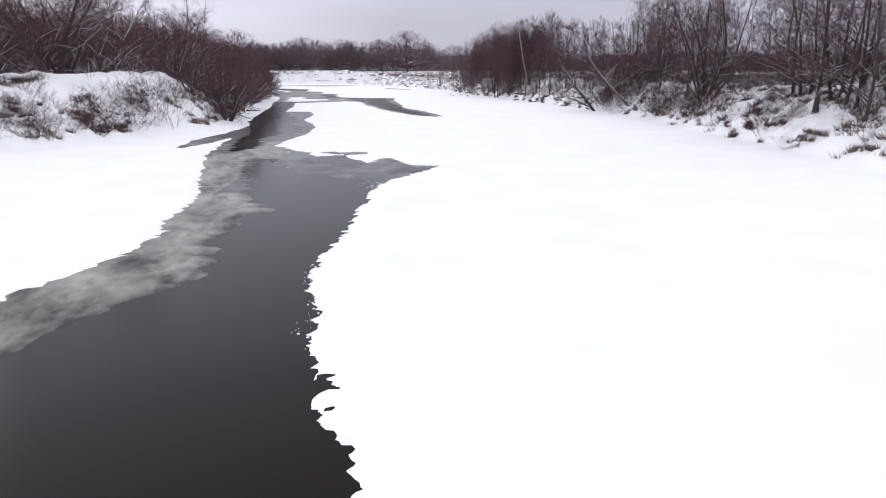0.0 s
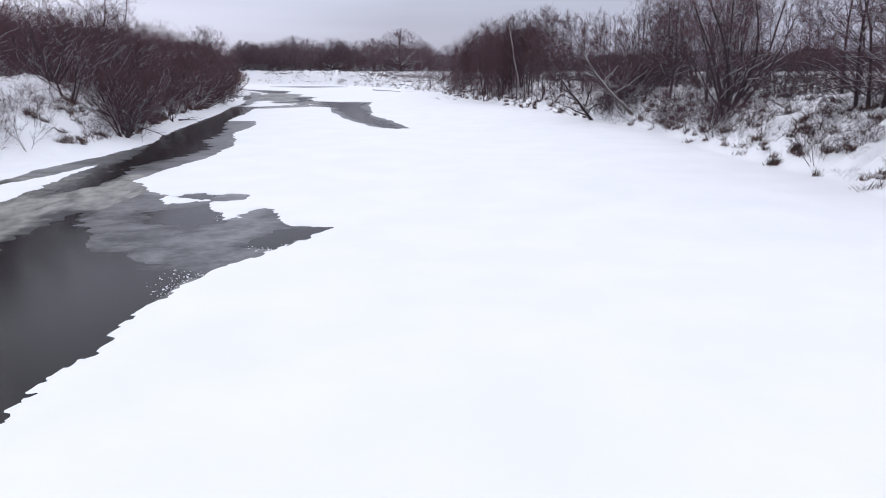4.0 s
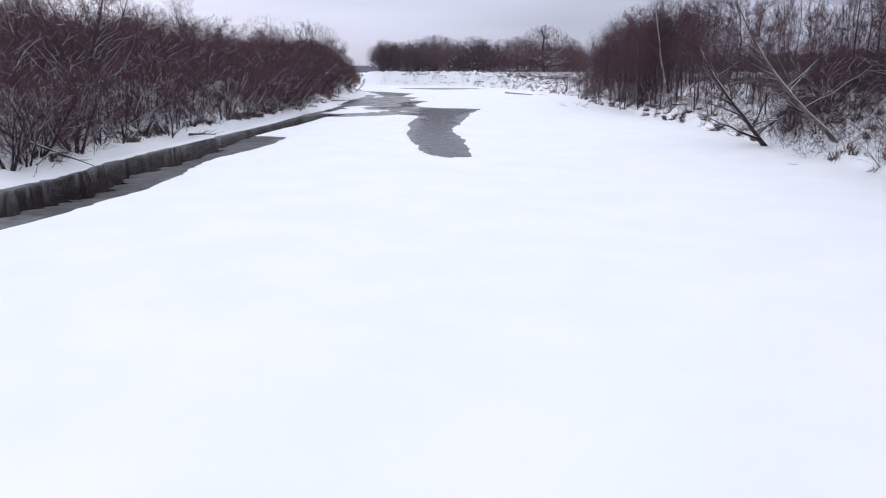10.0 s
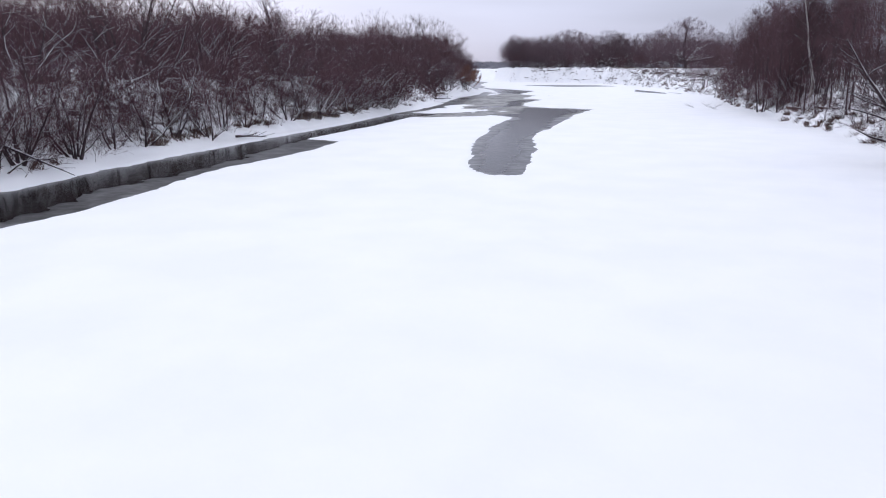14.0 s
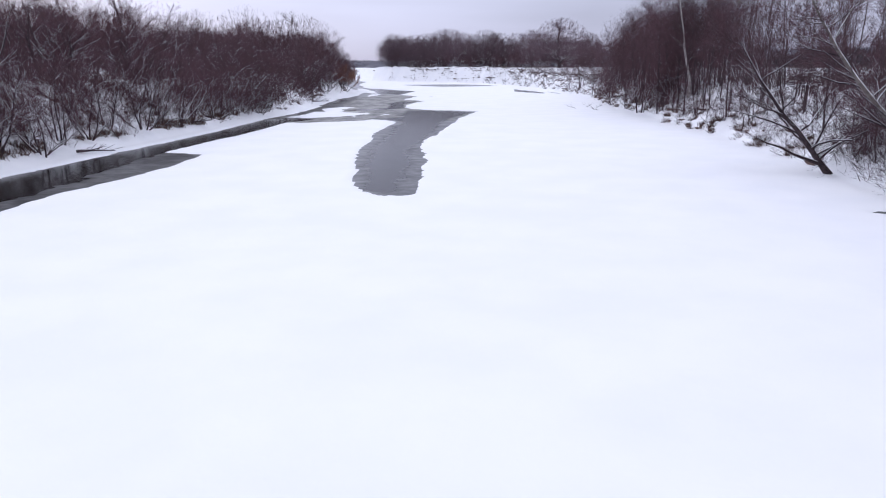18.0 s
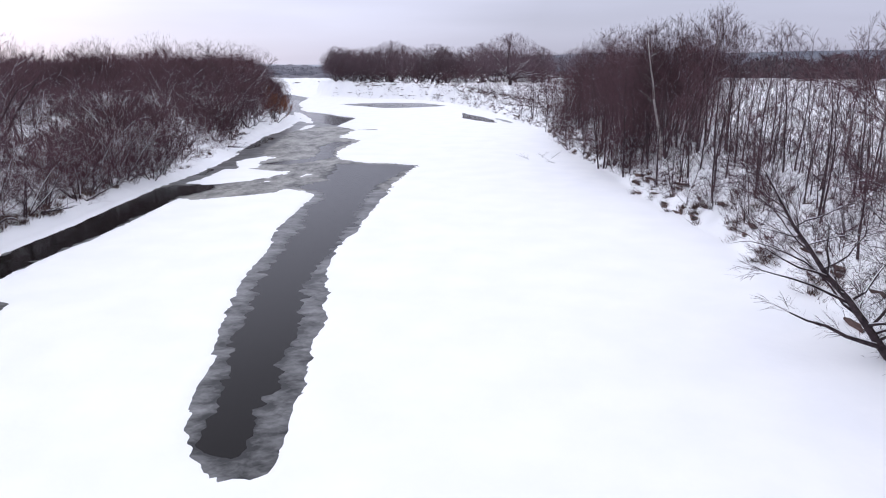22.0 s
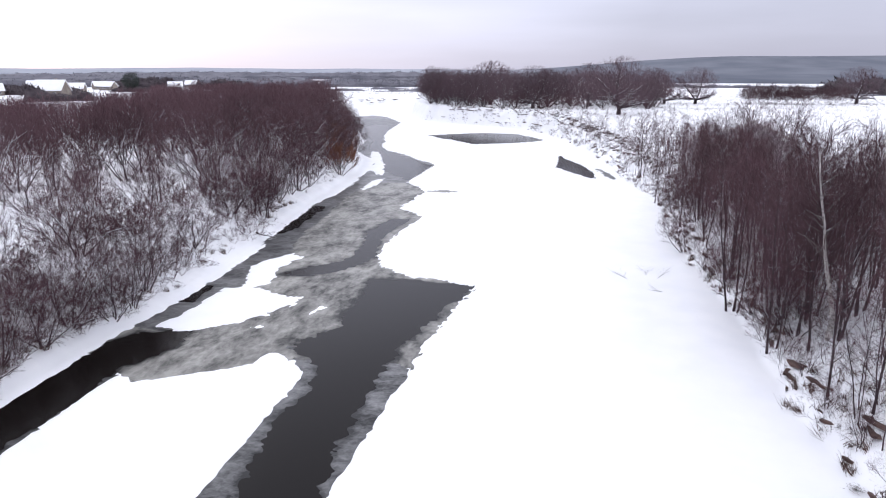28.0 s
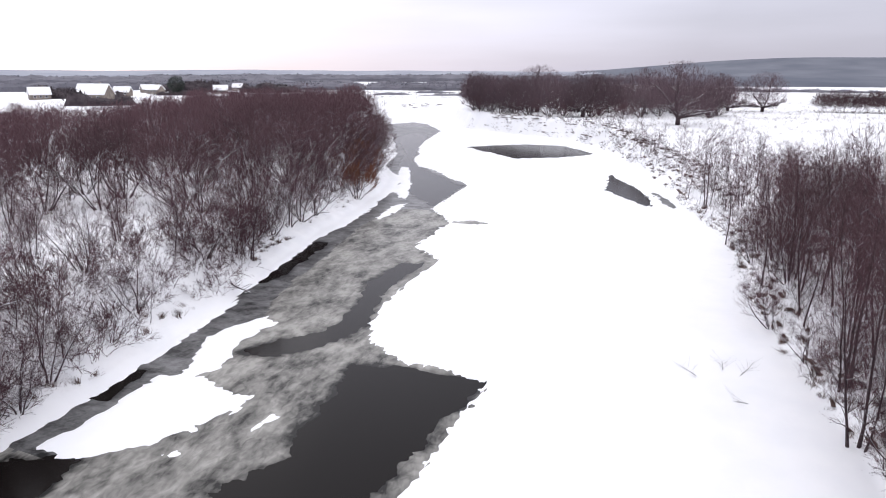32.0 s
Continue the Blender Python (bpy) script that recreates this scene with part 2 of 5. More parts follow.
# leads in the ice: outlines of where no snow-covered ice lies
LEAD_LOW_R = [(0, -16), (-0.4, 2), (-0.9, 6.5), (-1.3, 7.8), (-1.8, 9.2), (-2.2, 10.5), (-2.5, 12.8), (-3, 15.7), (-2.9, 20.8), (-2.8, 26), (-2.4, 29.6), (-1.1, 31.8), (-0.1, 34.4), (-1.4, 34.5), (-2.2, 35.4), (-3.1, 37.6),
              (-3.4, 35.6), (-4.1, 35.0), (-4.4, 36.6), (-5.2, 37.4), (-6.5, 36.7), (-7.0, 37.8), (-7.6, 39.4), (-9, 42), (-10.8, 43.6), (-10.5, 49), (-10.3, 54.5), (-11, 60), (-12, 64), (-13.6, 68), (-14.2, 77.3), (-15.8, 82.7), (-18.6, 83.4), (-20, 93), (-21, 99), (-22.6, 107.5)]
LEAD_LOW_L = [(-26.4, 110), (-24.9, 102.5), (-23.8, 98), (-22.8, 92.3), (-21.7, 85.8), (-20.8, 80), (-19.7, 73.5), (-18.6, 67.5), (-16.8, 61.2), (-16.6, 56.5), (-16.6, 53), (-17, 47), (-16.1, 41.5), (-15.5, 45), (-14.9, 49.3), (-14.3, 45.5), (-13, 38.2), (-11.3, 32.6), (-8.9, 25),
              (-8.6, 21.2), (-7.8, 19), (-8.1, 17.3), (-8.7, 14.5), (-8.8, 12.6), (-9.2, 6), (-9.4, -16)]
LEAD_TOP_R = [(0.3, 73.0), (0.1, 74.4), (-0.6, 77.2), (-1.4, 80.3), (-2.4, 84.4), (-4, 88.8), (-5.4, 94.2), (-5.6, 98.2), (-6.7, 106.3), (-8.0, 116), (-8.7, 128.1), (-11.4, 128.8), (-14.7, 128.5), (-17.9, 131), (-19.3, 133.5), (-20.9, 138),
              (-21.9, 145), (-22.1, 151), (-26.6, 155), (-28.2, 167), (-33.6, 174), (-36.5, 193.4), (-47.3, 205), (-58.5, 218.6), (-74.3, 258.5), (-82.2, 287.4), (-100, 312), (-108, 318)]
LEAD_TOP_L = [(-113, 305), (-87, 263), (-67.5, 230), (-59.3, 210), (-48.5, 195), (-44.5, 184), (-41.3, 173.5), (-39.4, 165), (-37.4, 154), (-33.8, 142), (-30.6, 132), (-29, 125), (-27.4, 118), (-26.9, 113), (-26.2, 109.5), (-22.7, 106.8), (-20.8, 106.1),
              (-19, 107.3), (-17.8, 108.5), (-16.3, 110.2), (-16, 111.8), (-13.9, 111.2), (-12.6, 109.8), (-11.7, 105), (-10.6, 99), (-8.8, 93), (-7.8, 88), (-6.3, 83.6), (-4.6, 79.7), (-3.7, 77), (-2.9, 75), (-2, 73.5), (-1, 72.8)]
HOLES = [[(-18.7, 216), (-16.2, 198), (-10.5, 191), (-6.3, 185), (-11, 200), (-17.4, 214.7)], [(-57.8, 247.8), (-41, 230), (-33.8, 236), (-27.1, 245), (-38.6, 260), (-47.6, 260)],
         [(-9.3, 199.3), (-8.2, 198.5), (-5.2, 192), (-3.6, 188.2), (-4.4, 185.8), (-6.9, 189.8)], [(-27.2, 167.8), (-25.6, 168.9), (-23.6, 168.3), (-25.5, 167.6)], [(16.9, 74.0), (17.3, 74.5), (17.9, 74.3), (17.5, 73.8)],
         [(-7.0, 39.7), (-6.6, 40.5), (-5.7, 40.1), (-6.1, 39.3)], [(-5.1, 38.8), (-5.2, 40.2), (-4.5, 40.1), (-4.3, 39.0)], [(-6.7, 37.6), (-6.8, 38.5), (-5.6, 38.4), (-5.3, 37.6)]]
ISLETS = [[(-25.7, 112.8), (-25.7, 116.6), (-26.6, 121.6), (-23.3, 122.3), (-21.3, 121.5), (-19.5, 121.4), (-19.3, 119.9), (-19.9, 117), (-20.9, 115), (-22.5, 113.2), (-24.2, 112.8)],
          [(-28.4, 127), (-27.3, 132.4), (-25.2, 131.4), (-25.2, 126.8), (-23.4, 123), (-25, 121.7)], [(-17.5, 118.2), (-17.5, 120.8), (-16.5, 119.4)], [(-19.8, 114.8), (-19.3, 115.5), (-18.6, 115.2), (-19, 114.6)],
          [(-56.4, 209), (-54.9, 209.5), (-47.3, 195.4), (-40.4, 182.2), (-39, 178), (-41.5, 180), (-44.3, 184.5), (-47, 191.5), (-53.3, 202.7)], [(-36.7, 166), (-39, 174.4), (-37.8, 176.4), (-36.9, 170)]]
# open dark water inside the leads; the rest of them carries slush and thin grey ice
DARK = [[(0.5, -16), (0.3, 2), (-0.3, 7), (-1.0, 9.5), (-1.6, 11), (-1.9, 13), (-2.5, 16), (-2.4, 21), (-2.5, 25.5), (-2.9, 28.5), (-4.5, 30.3), (-6.2, 31.3), (-8, 34), (-9.3, 36.5), (-9.6, 33.5), (-8.2, 29),
         (-7.4, 25.5), (-5.8, 23.2), (-6.3, 22), (-6.5, 18.6), (-5.7, 15.9), (-5.8, 14.3), (-6.9, 12.8), (-7.4, 10.5), (-9.9, 8), (-10, -16)],
        [(-12.4, 40), (-11.5, 42.8), (-12.6, 48), (-13.6, 46)],
        [(-0.1, 34.4), (-1.2, 34.3), (-1.9, 33.2), (-2.0, 32.0), (-1.1, 31.4)],
        [(-6.2, 35.0), (-6.9, 36.6), (-5.2, 37.6), (-4.4, 37.2), (-4.1, 35.4), (-4.8, 34.4)],
        [(-12.0, 54), (-11.9, 57.5), (-13.6, 61.4), (-14.3, 65), (-14.7, 69.3), (-16.4, 75.3), (-18.6, 83.2), (-20.2, 93), (-21.4, 101), (-22.6, 107), (-22, 111), (-23, 113.2), (-26, 111.5), (-26.5, 109.5),
         (-25.1, 103), (-24, 98), (-22.7, 92), (-21.7, 85), (-20.8, 79), (-19.8, 73), (-18.7, 66), (-16.9, 60.5), (-15.2, 55.5), (-14.2, 50), (-13.4, 46)],
        [(-0.9, 73.6), (-1.7, 77.5), (-2.4, 80.6), (-3.5, 84.5), (-5.0, 88.8), (-5.6, 94), (-6.3, 98), (-6.6, 101.5), (-7.8, 106), (-8.6, 110), (-9.2, 116), (-9.2, 120), (-8.8, 128.3), (-11.4, 128.3), (-14.7, 127.9), (-17, 127.3), (-15.4, 122.4), (-15, 118.9),
         (-14.4, 116.7), (-15.1, 114.6), (-15.2, 112.6), (-12.4, 111.4), (-11.4, 108), (-10.6, 104), (-9.4, 100), (-8.6, 96), (-7.4, 89.5), (-6.0, 85.5), (-4.6, 81), (-3.2, 77.5), (-1.9, 74.3)],
        [(-19.5, 134), (-21.5, 138), (-22.6, 145), (-22.7, 150), (-25, 149), (-24.5, 142), (-22.5, 137), (-21.5, 131), (-23.5, 129), (-24.5, 126), (-22, 126), (-20, 129)],
        [(-34, 176), (-37, 193), (-48, 205), (-59, 219), (-75, 259), (-82, 276), (-88, 278), (-86, 264), (-66, 231), (-58, 212), (-47.5, 196), (-42, 184)],
        [(-33.4, 138.5), (-34.8, 144), (-36.9, 153), (-35.6, 153), (-33.2, 144), (-32.2, 139)], [(-27.6, 117.5), (-28.6, 121.5), (-27.6, 121.8), (-26.8, 118)],
        HOLES[0], HOLES[1], HOLES[5]]


def inside(poly, x, y):
    """Signed distance to a closed outline, plus inside; computed near the outline's box only."""
    p = np.array(poly, float)
    out = np.full(x.shape, -9.0)
    m = (x > p[:, 0].min() - 4) & (x < p[:, 0].max() + 4) & (y > p[:, 1].min() - 4) & (y < p[:, 1].max() + 4)
    X, Y = x[m], y[m]
    d, odd = np.full(X.shape, 1e9), np.zeros(X.shape, bool)
    for (ax, ay), (bx, by) in zip(p, np.roll(p, -1, 0)):
        ex, ey = bx - ax, by - ay
        t = np.clip(((X - ax) * ex + (Y - ay) * ey) / (ex * ex + ey * ey), 0, 1)
        d = np.minimum(d, (X - ax - t * ex) ** 2 + (Y - ay - t * ey) ** 2)
        cr = (ay > Y) != (by > Y)
        odd ^= cr & (X < ex * (Y - ay) / (ey if ey else 1e-9) + ax)
    d = np.sqrt(d)
    out[m] = np.where(odd, d, -d)
    return out


def far_soft(y):
    return 1 + np.clip((y - 90) / 120, 0, 2.5)


def lead(x, y):
    """Plus where the snow-covered ice is missing."""
    s = np.maximum(inside(LEAD_LOW_R + LEAD_LOW_L, x, y), inside(LEAD_TOP_R + LEAD_TOP_L, x, y))
    for h in HOLES:
        s = np.maximum(s, inside(h, x, y))
    for i in ISLETS:
        s = np.minimum(s, -inside(i, x, y))
    k = far_soft(y)
    w = 0.25 + 0.35 * ss(104, 150, y)
    w = w + 0.6 * ss(31, 35, y) * (1 - ss(40, 46, y)) * ss(-12, -8, x) * (1 - ss(-3.5, -1.5, x))
    return s + w * k * fbm(x * 0.6 / k, y * 0.6 / k, 11, 4) + 0.26 * fbm(x * 2.9, y * 2.1, 17, 3) * (1 + 1.6 * ss(95, 125, y)) + 0.3 * fbm(x * 8.0, y * 6.0, 19, 2) * (1 - ss(20, 60, y))


def dark(x, y):
    """Plus where the water is open."""
    s = np.full(x.shape, -9.0)
    for d in DARK:
        s = np.maximum(s, inside(d, x, y))
    return s + 0.4 * fbm(x * 0.9, y * 0.45, 23, 4) + 0.2 * fbm(x * 2.9, y * 1.3, 29, 3) + 0.55 * fbm(x * 0.5, y * 2.6, 31, 2)


def height(x, y):
    """The height of the land and of the ice's snow."""
    bl, br = bank(x, y)
    d = np.maximum(bl, br)
    left = bl > br
    top = np.where(left, 3.5 + 0.8 * np.exp(-((y - 50) / 14) ** 2) + 1.0 * ss(300, 340, y), 3.0 + 1.7 * ss(225, 285, y))
    rise = np.where(left, 6.0 + 2.6 * (1 - ss(52, 60, y)) - 3.4 * ss(300, 340, y), 5.5 - 2.9 * ss(205, 245, y))
    start = np.where(left, np.where(y < 55, 0.6, 0.8), 0.1)
    lump = np.abs(fbm(x * 0.55, y * 0.55, 41, 4))
    on = ss(0, 1.2, d)
    z = 0.22 * ss(0, 0.7, d) + (top - 0.22) * ss(start, start + rise, d) ** 0.85
    z = z + on * (0.9 * lump * (1 - 0.6 * ss(6, 12, d)) + 0.5 * fbm(x * 0.06, y * 0.06, 51, 3) * ss(4, 12, d)) + 0.05 * fbm(x * 0.25, y * 0.25, 61, 3)
    z = z + on * (1 - ss(5.5, 9, d)) * 0.55 * np.abs(fbm(x * 1.25, y * 1.25, 45, 3))
    far = np.hypot(x, y)
    z = z + 6 * ss(900, 4500, far) * 1.0
    s = -lead(x, y)
    return np.where(s < 3, np.minimum(z, np.maximum(0.3 * s - 0.1, -0.35)), z)


def gz(x, y):
    return float(height(np.array([float(x)]), np.array([float(y)]))[0])


# ---- mesh helpers ----
def mesh_from(name, verts, faces, material, smooth=True):
    """A mesh from an array of corners and an array of faces with the same number of corners each."""
    me = bpy.data.meshes.new(name)
    v, f = np.asarray(verts, np.float32), np.asarray(faces, np.int32)
    k = f.shape[1]
    me.vertices.add(len(v))
    me.vertices.foreach_set("co", v.ravel())
    me.loops.add(f.size)
    me.loops.foreach_set("vertex_index", f.ravel())
    me.polygons.add(len(f))
    me.polygons.foreach_set("loop_start", np.arange(len(f), dtype=np.int32) * k)
    me.polygons.foreach_set("use_smooth", np.full(len(f), smooth))
    me.update(calc_edges=True)
    me.validate()
    me.materials.append(material)
    return me


def prisms(segs, n, cone=False):
    """Tapered pieces of branch, each (start, end, radius, radius): corners and faces."""
    s = np.asarray(segs, float)
    a, b, r0, r1 = s[:, :3], s[:, 3:6], s[:, 6], s[:, 7]
    w = b - a
    w = w / np.maximum(np.linalg.norm(w, axis=1, keepdims=True), 1e-6)
    ref = np.where(np.abs(w[:, 2:3]) < 0.9, np.array([[0, 0, 1.0]]), np.array([[1.0, 0, 0]]))
    u = np.cross(w, ref)
    u = u / np.linalg.norm(u, axis=1, keepdims=True)
    v = np.cross(w, u)
    m = len(s)
    ang = np.arange(n) * 2 * math.pi / n
    ring = u[:, None] * np.cos(ang)[None, :, None] + v[:, None] * np.sin(ang)[None, :, None]
    lo = a[:, None] + ring * r0[:, None, None]
    if cone:
        vv = np.concatenate([lo, b[:, None]], 1).reshape(-1, 3)
        base = (np.arange(m) * (n + 1))[:, None]
        ff = np.stack([np.stack([base[:, 0] + i, base[:, 0] + (i + 1) % n, base[:, 0] + n], 1) for i in range(n)], 1).reshape(-1, 3)
    else:
        hi = b[:, None] + ring * r1[:, None, None]
        vv = np.concatenate([lo, hi], 1).reshape(-1, 3)
        base = np.arange(m) * 2 * n
        ff = np.stack([np.stack([base + i, base + (i + 1) % n, base + n + (i + 1) % n, base + n + i], 1) for i in range(n)], 1).reshape(-1, 4)
    return vv, ff


def part(name, me, parent, label=""):
    ob = new(name, me)
    ob.parent = parent
    return tagged(ob, label)


def grid_mesh(name, xs, ys, shear, zfun, material, keep=None):
    U, Y = np.meshgrid(xs, ys)
    X = U + shear(Y)
    Z = zfun(X, Y)
    nx, ny = len(xs), len(ys)
    idx = np.arange(nx * ny).reshape(ny, nx)
    f = np.stack([idx[:-1, :-1], idx[:-1, 1:], idx[1:, 1:], idx[1:, :-1]], -1).reshape(-1, 4)
    v = np.stack([X, Y, Z], -1).reshape(-1, 3)
    if keep is not None:
        k = keep(X, Y, Z).ravel()
        f = f[k[f].any(1)]
        used = np.unique(f)
        back = np.zeros(len(v), np.int64)
        back[used] = np.arange(len(used))
        v, f = v[used], back[f]
    return mesh_from(name, v, f, material)


def steps(*runs):
    """Lines along an axis: (from, to, spacing) runs joined."""
    out = []
    for a, b, s in runs:
        out.extend(np.linspace(a, b, max(2, int(round((b - a) / s)) + 1))[:-1])
    return np.array(out + [runs[-1][1]])


def middle(y):
    ym = np.array([-400, 0, 45, 80, 110, 150, 200, 260, 300, 345, 470, 600, 5000])
    xm = np.array([-8, -3, -3, -2, -7, -16, -30, -56, -95, -125, -155, -240, -240])
    return np.interp(y, ym, xm)


# ---- ground, ice and water ----
far_run = [28, 36, 48, 70, 110, 170, 260, 420, 700, 1200, 2200, 4400]
gx = np.concatenate([[-v for v in far_run[::-1]][:-1], steps((-28, -24, 0.6), (-24, -12, 0.3), (-12, -4, 0.24), (-4, 4, 0.14), (4, 18, 0.6), (18, 28, 0.3), (28, 34, 0.7), (34, 60, 2.0)), [80, 120, 200, 350, 650, 1200, 2200, 4400]])
gx = np.unique(np.concatenate([gx, steps((-60, -28, 1.0))]))
gy = np.concatenate([[-1500, -700, -300, -150, -80, -40, -20, -10, -4], steps((0, 5, 0.4), (5, 24, 0.12), (24, 46, 0.2), (46, 130, 0.4), (130, 220, 0.7), (220, 340, 1.6), (340, 620, 8)), [700, 850, 1100, 1500, 2200, 3200, 4600]])
ground = tagged(new("ground", grid_mesh("ground", gx, gy, middle, height, SNOW)), "snow-covered river ice, banks and wide fields", "snow ground", kind="structure")

WATER_LEVEL = -0.10
wy = steps((-40, 350, 2.0))
water = tagged(new("water", grid_mesh("water", np.array([-30.0, -10, 10, 30]), wy, middle, lambda X, Y: np.full(X.shape, WATER_LEVEL), WATER,
                                      keep=lambda X, Y, Z: (X > xl(Y) - 1) & (X < xr(Y) + 1))), "dark still river water in gaps of the ice", "water", kind="structure")


def slush_top(X, Y):
    g = -dark(X, Y)
    return WATER_LEVEL + np.clip(0.04 * g, -0.02, 0.022)


def thin_top(X, Y):
    return slush_top(X, Y) - 0.004


THIN = wet_ice("thin_grey_ice", (0.012, 0.012, 0.0125), (0.25, 0.248, 0.25), 0.8, 2.4, 0.37, 0.66, 0.3)
sy = steps((-16, 50, 0.2), (50, 130, 0.2), (130, 220, 0.5), (220, 300, 1.5))


def calm(X, Y):
    """Where the ice in the leads is smooth and thin, not slush."""
    Y = Y + 3.5 * fbm(X * 0.45, Y * 0.35, 83, 3)
    return ((Y > 27) & (Y < 45) & (X > -9)) | ((Y > 46) & (Y < 107)) | ((Y > 66) & (Y < 112) & (X > middle(Y) - 9)) | (Y > 172) | ((Y > 112) & (X < xl(Y) + 4.2))


for name, m, top, part_of, label in (("slush_ice", SLUSH, slush_top, lambda X, Y: ~calm(X, Y), "mottled grey slush floating in the leads"), ("thin_ice", THIN, thin_top, calm, "smooth thin dark-grey ice along the leads")):
    tagged(new(name, grid_mesh(name, steps((-26, 24, 0.25)), sy, middle, top, m, keep=lambda X, Y, Z: (lead(X, Y) > -0.5) & (Z > WATER_LEVEL - 0.015) & part_of(X, Y))), label, "thin ice", kind="structure")


# ---- trees and bushes ----
def unit(v):
    return v / max(np.linalg.norm(v), 1e-9)


def limb_path(rng, p, way, length, n, wander, lift):
    """Points of a branch that wanders and bends upwards (lift) or down (minus)."""
    pts, w = [np.array(p, float)], unit(np.array(way, float))
    for _ in range(n):
        w = unit(w + rng.normal(0, wander, 3) + np.array([0, 0, lift / n]))
        pts.append(pts[-1] + w * length / n)
    return pts


def grow(seed, stems=5, tall=6.5, spread=0.5, lean=(0, 0), radius=0.07, limbs=7, limb_len=0.4, first=0.25, shoots=5, twigs=4, twig_len=0.75, twig_r=0.009, upward=0.8, lift=0.25, crook=0.09, base=0.35, snow=0.4, sag=0.35, bole=0.0, bits=3, comb=0.34, fan=0.0, dome=None, fill=0, load=1.0):
    """Branch pieces of a bare tree: stems, limbs, shoots, fine twigs, and the snow that lies on the boughs.
    fan: how far the branches stream away from the foot like a broom; dome: half width, middle height and half height of the rounded crown; fill: further fine twigs all through it; load: how thick the snow lies."""
    rng = np.random.default_rng(seed)
    wood, bough, shoot, white = [], [], [], []
    turn0 = rng.uniform(0, 6.28)
    foot = np.array([0, 0, -0.35 * tall])

    def out(p):
        """How far out a place lies, 1 on the rounded crown."""
        r, zc, h = dome
        return math.sqrt((p[0] * p[0] + p[1] * p[1]) / (r * r) + ((p[2] - zc) / h) ** 2)

    def limb_snow(a, b, ra, rb, k):
        d = b - a
        if rng.uniform() < k and math.hypot(d[0], d[1]) > 0.42 * np.linalg.norm(d):
            up = unit(np.array([0, 0, 1.0]) - unit(d) * unit(d)[2])
            white.append((*(a + up * ra * (0.5 + 0.22 * load)), *(b + up * rb * (0.5 + 0.22 * load)), min(ra * 0.55, 0.05) * load, min(rb * 0.5, 0.045) * load))

    for k in range(stems):
        az = turn0 + 6.283 * k / stems + rng.normal(0, 0.35)
        tilt = spread * rng.uniform(0.12, 1.1) if stems > 1 else spread * 0.15
        way = np.array([math.cos(az) * math.sin(tilt) + lean[0], math.sin(az) * math.sin(tilt) + lean[1], math.cos(tilt)])
        p0 = np.array([math.cos(az), math.sin(az), 0]) * base * rng.uniform(0.2, 1) - np.array([0, 0, 0.25])
        length = tall * rng.uniform(0.72, 1.05)
        ns = 8
        if bole:
            pts = [p0] + limb_path(rng, p0 + np.array([0, 0, bole]), way, length, ns - 1, crook, lift)
        else:
            pts = limb_path(rng, p0, way, length, ns, crook, lift)
        if dome:
            over = out(pts[-1])
            if over > 0.93:
                c = np.array([0, 0, pts[0][2]])
                pts = [c + (p - c) * (1 + (0.93 / over - 1) * (i / ns)) for i, p in enumerate(pts)]
        rad = radius * rng.uniform(0.75, 1.15) * (1 - np.linspace(0, 0.88, ns + 1))
        rad[0] *= 1.35
        wood.append((pts, rad))
        for q in range(1, ns):
            if snow:
                limb_snow(pts[q], pts[q + 1], rad[q], rad[q + 1], snow + 0.2)
        for j in range(limbs):
            t = first + (0.98 - first) * (j + rng.uniform(0, 1)) / limbs
            i = min(int(t * ns), ns - 1)
            o = pts[i] + (pts[i + 1] - pts[i]) * (t * ns - i)
            sw = unit(pts[i + 1] - pts[i])
            la = rng.uniform(0, 6.283)
            side = np.array([math.cos(la), math.sin(la), 0.0])
            lw = unit(sw * upward + side * rng.uniform(0.6, 1.1))
            ll = tall * limb_len * rng.uniform(0.55, 1.1) * (1.15 - 0.75 * t)
            nl = bits
            lp = limb_path(rng, o, lw, ll, nl, 0.16, 0.3 - sag)
            if dome and out(lp[-1]) > 1:
                f = max(0.25, min(1.0, (1.02 - out(o)) / max(out(lp[-1]) - out(o), 1e-3)))
                lp = [o + (p - o) * f for p in lp]
            lr = max(rad[i] * 0.45, twig_r * 1.2) * np.linspace(1, 0.22, nl + 1)
            for q in range(nl):
                bough.append((*lp[q], *lp[q + 1], lr[q], lr[q + 1]))
                limb_snow(lp[q], lp[q + 1], lr[q], lr[q + 1], snow)
            for s in range(shoots):
                u = rng.uniform(0.15, 1.0)
                q = min(int(u * nl), nl - 1)
                so = lp[q] + (lp[q + 1] - lp[q]) * (u * nl - q)
                bw = unit(lp[q + 1] - lp[q])
                sw2 = unit((bw + rng.normal(0, comb, 3) + np.array([0, 0, 0.25])) * (1 - fan) + unit(so - foot) * fan * 1.4)
                shoot.append((*so, *sw2, twig_len * rng.uniform(0.8, 1.6)))
        for _ in range(shoots * 2):
            i = rng.integers(ns - 3, ns)
            to = pts[i] + (pts[i + 1] - pts[i]) * rng.uniform()
            shoot.append((*to, *unit(unit(pts[i + 1] - pts[i]) + rng.normal(0, 0.35, 3)), twig_len * rng.uniform(0.5, 1.1)))

    def norm(v):
        return v / np.maximum(np.linalg.norm(v, axis=1, keepdims=True), 1e-9)

    def curved(o, w, length, r, bend):
        """Sprays that curve over: foot, middle, tip and half width, held inside the crown."""
        m = o + w * length[:, None] * 0.5
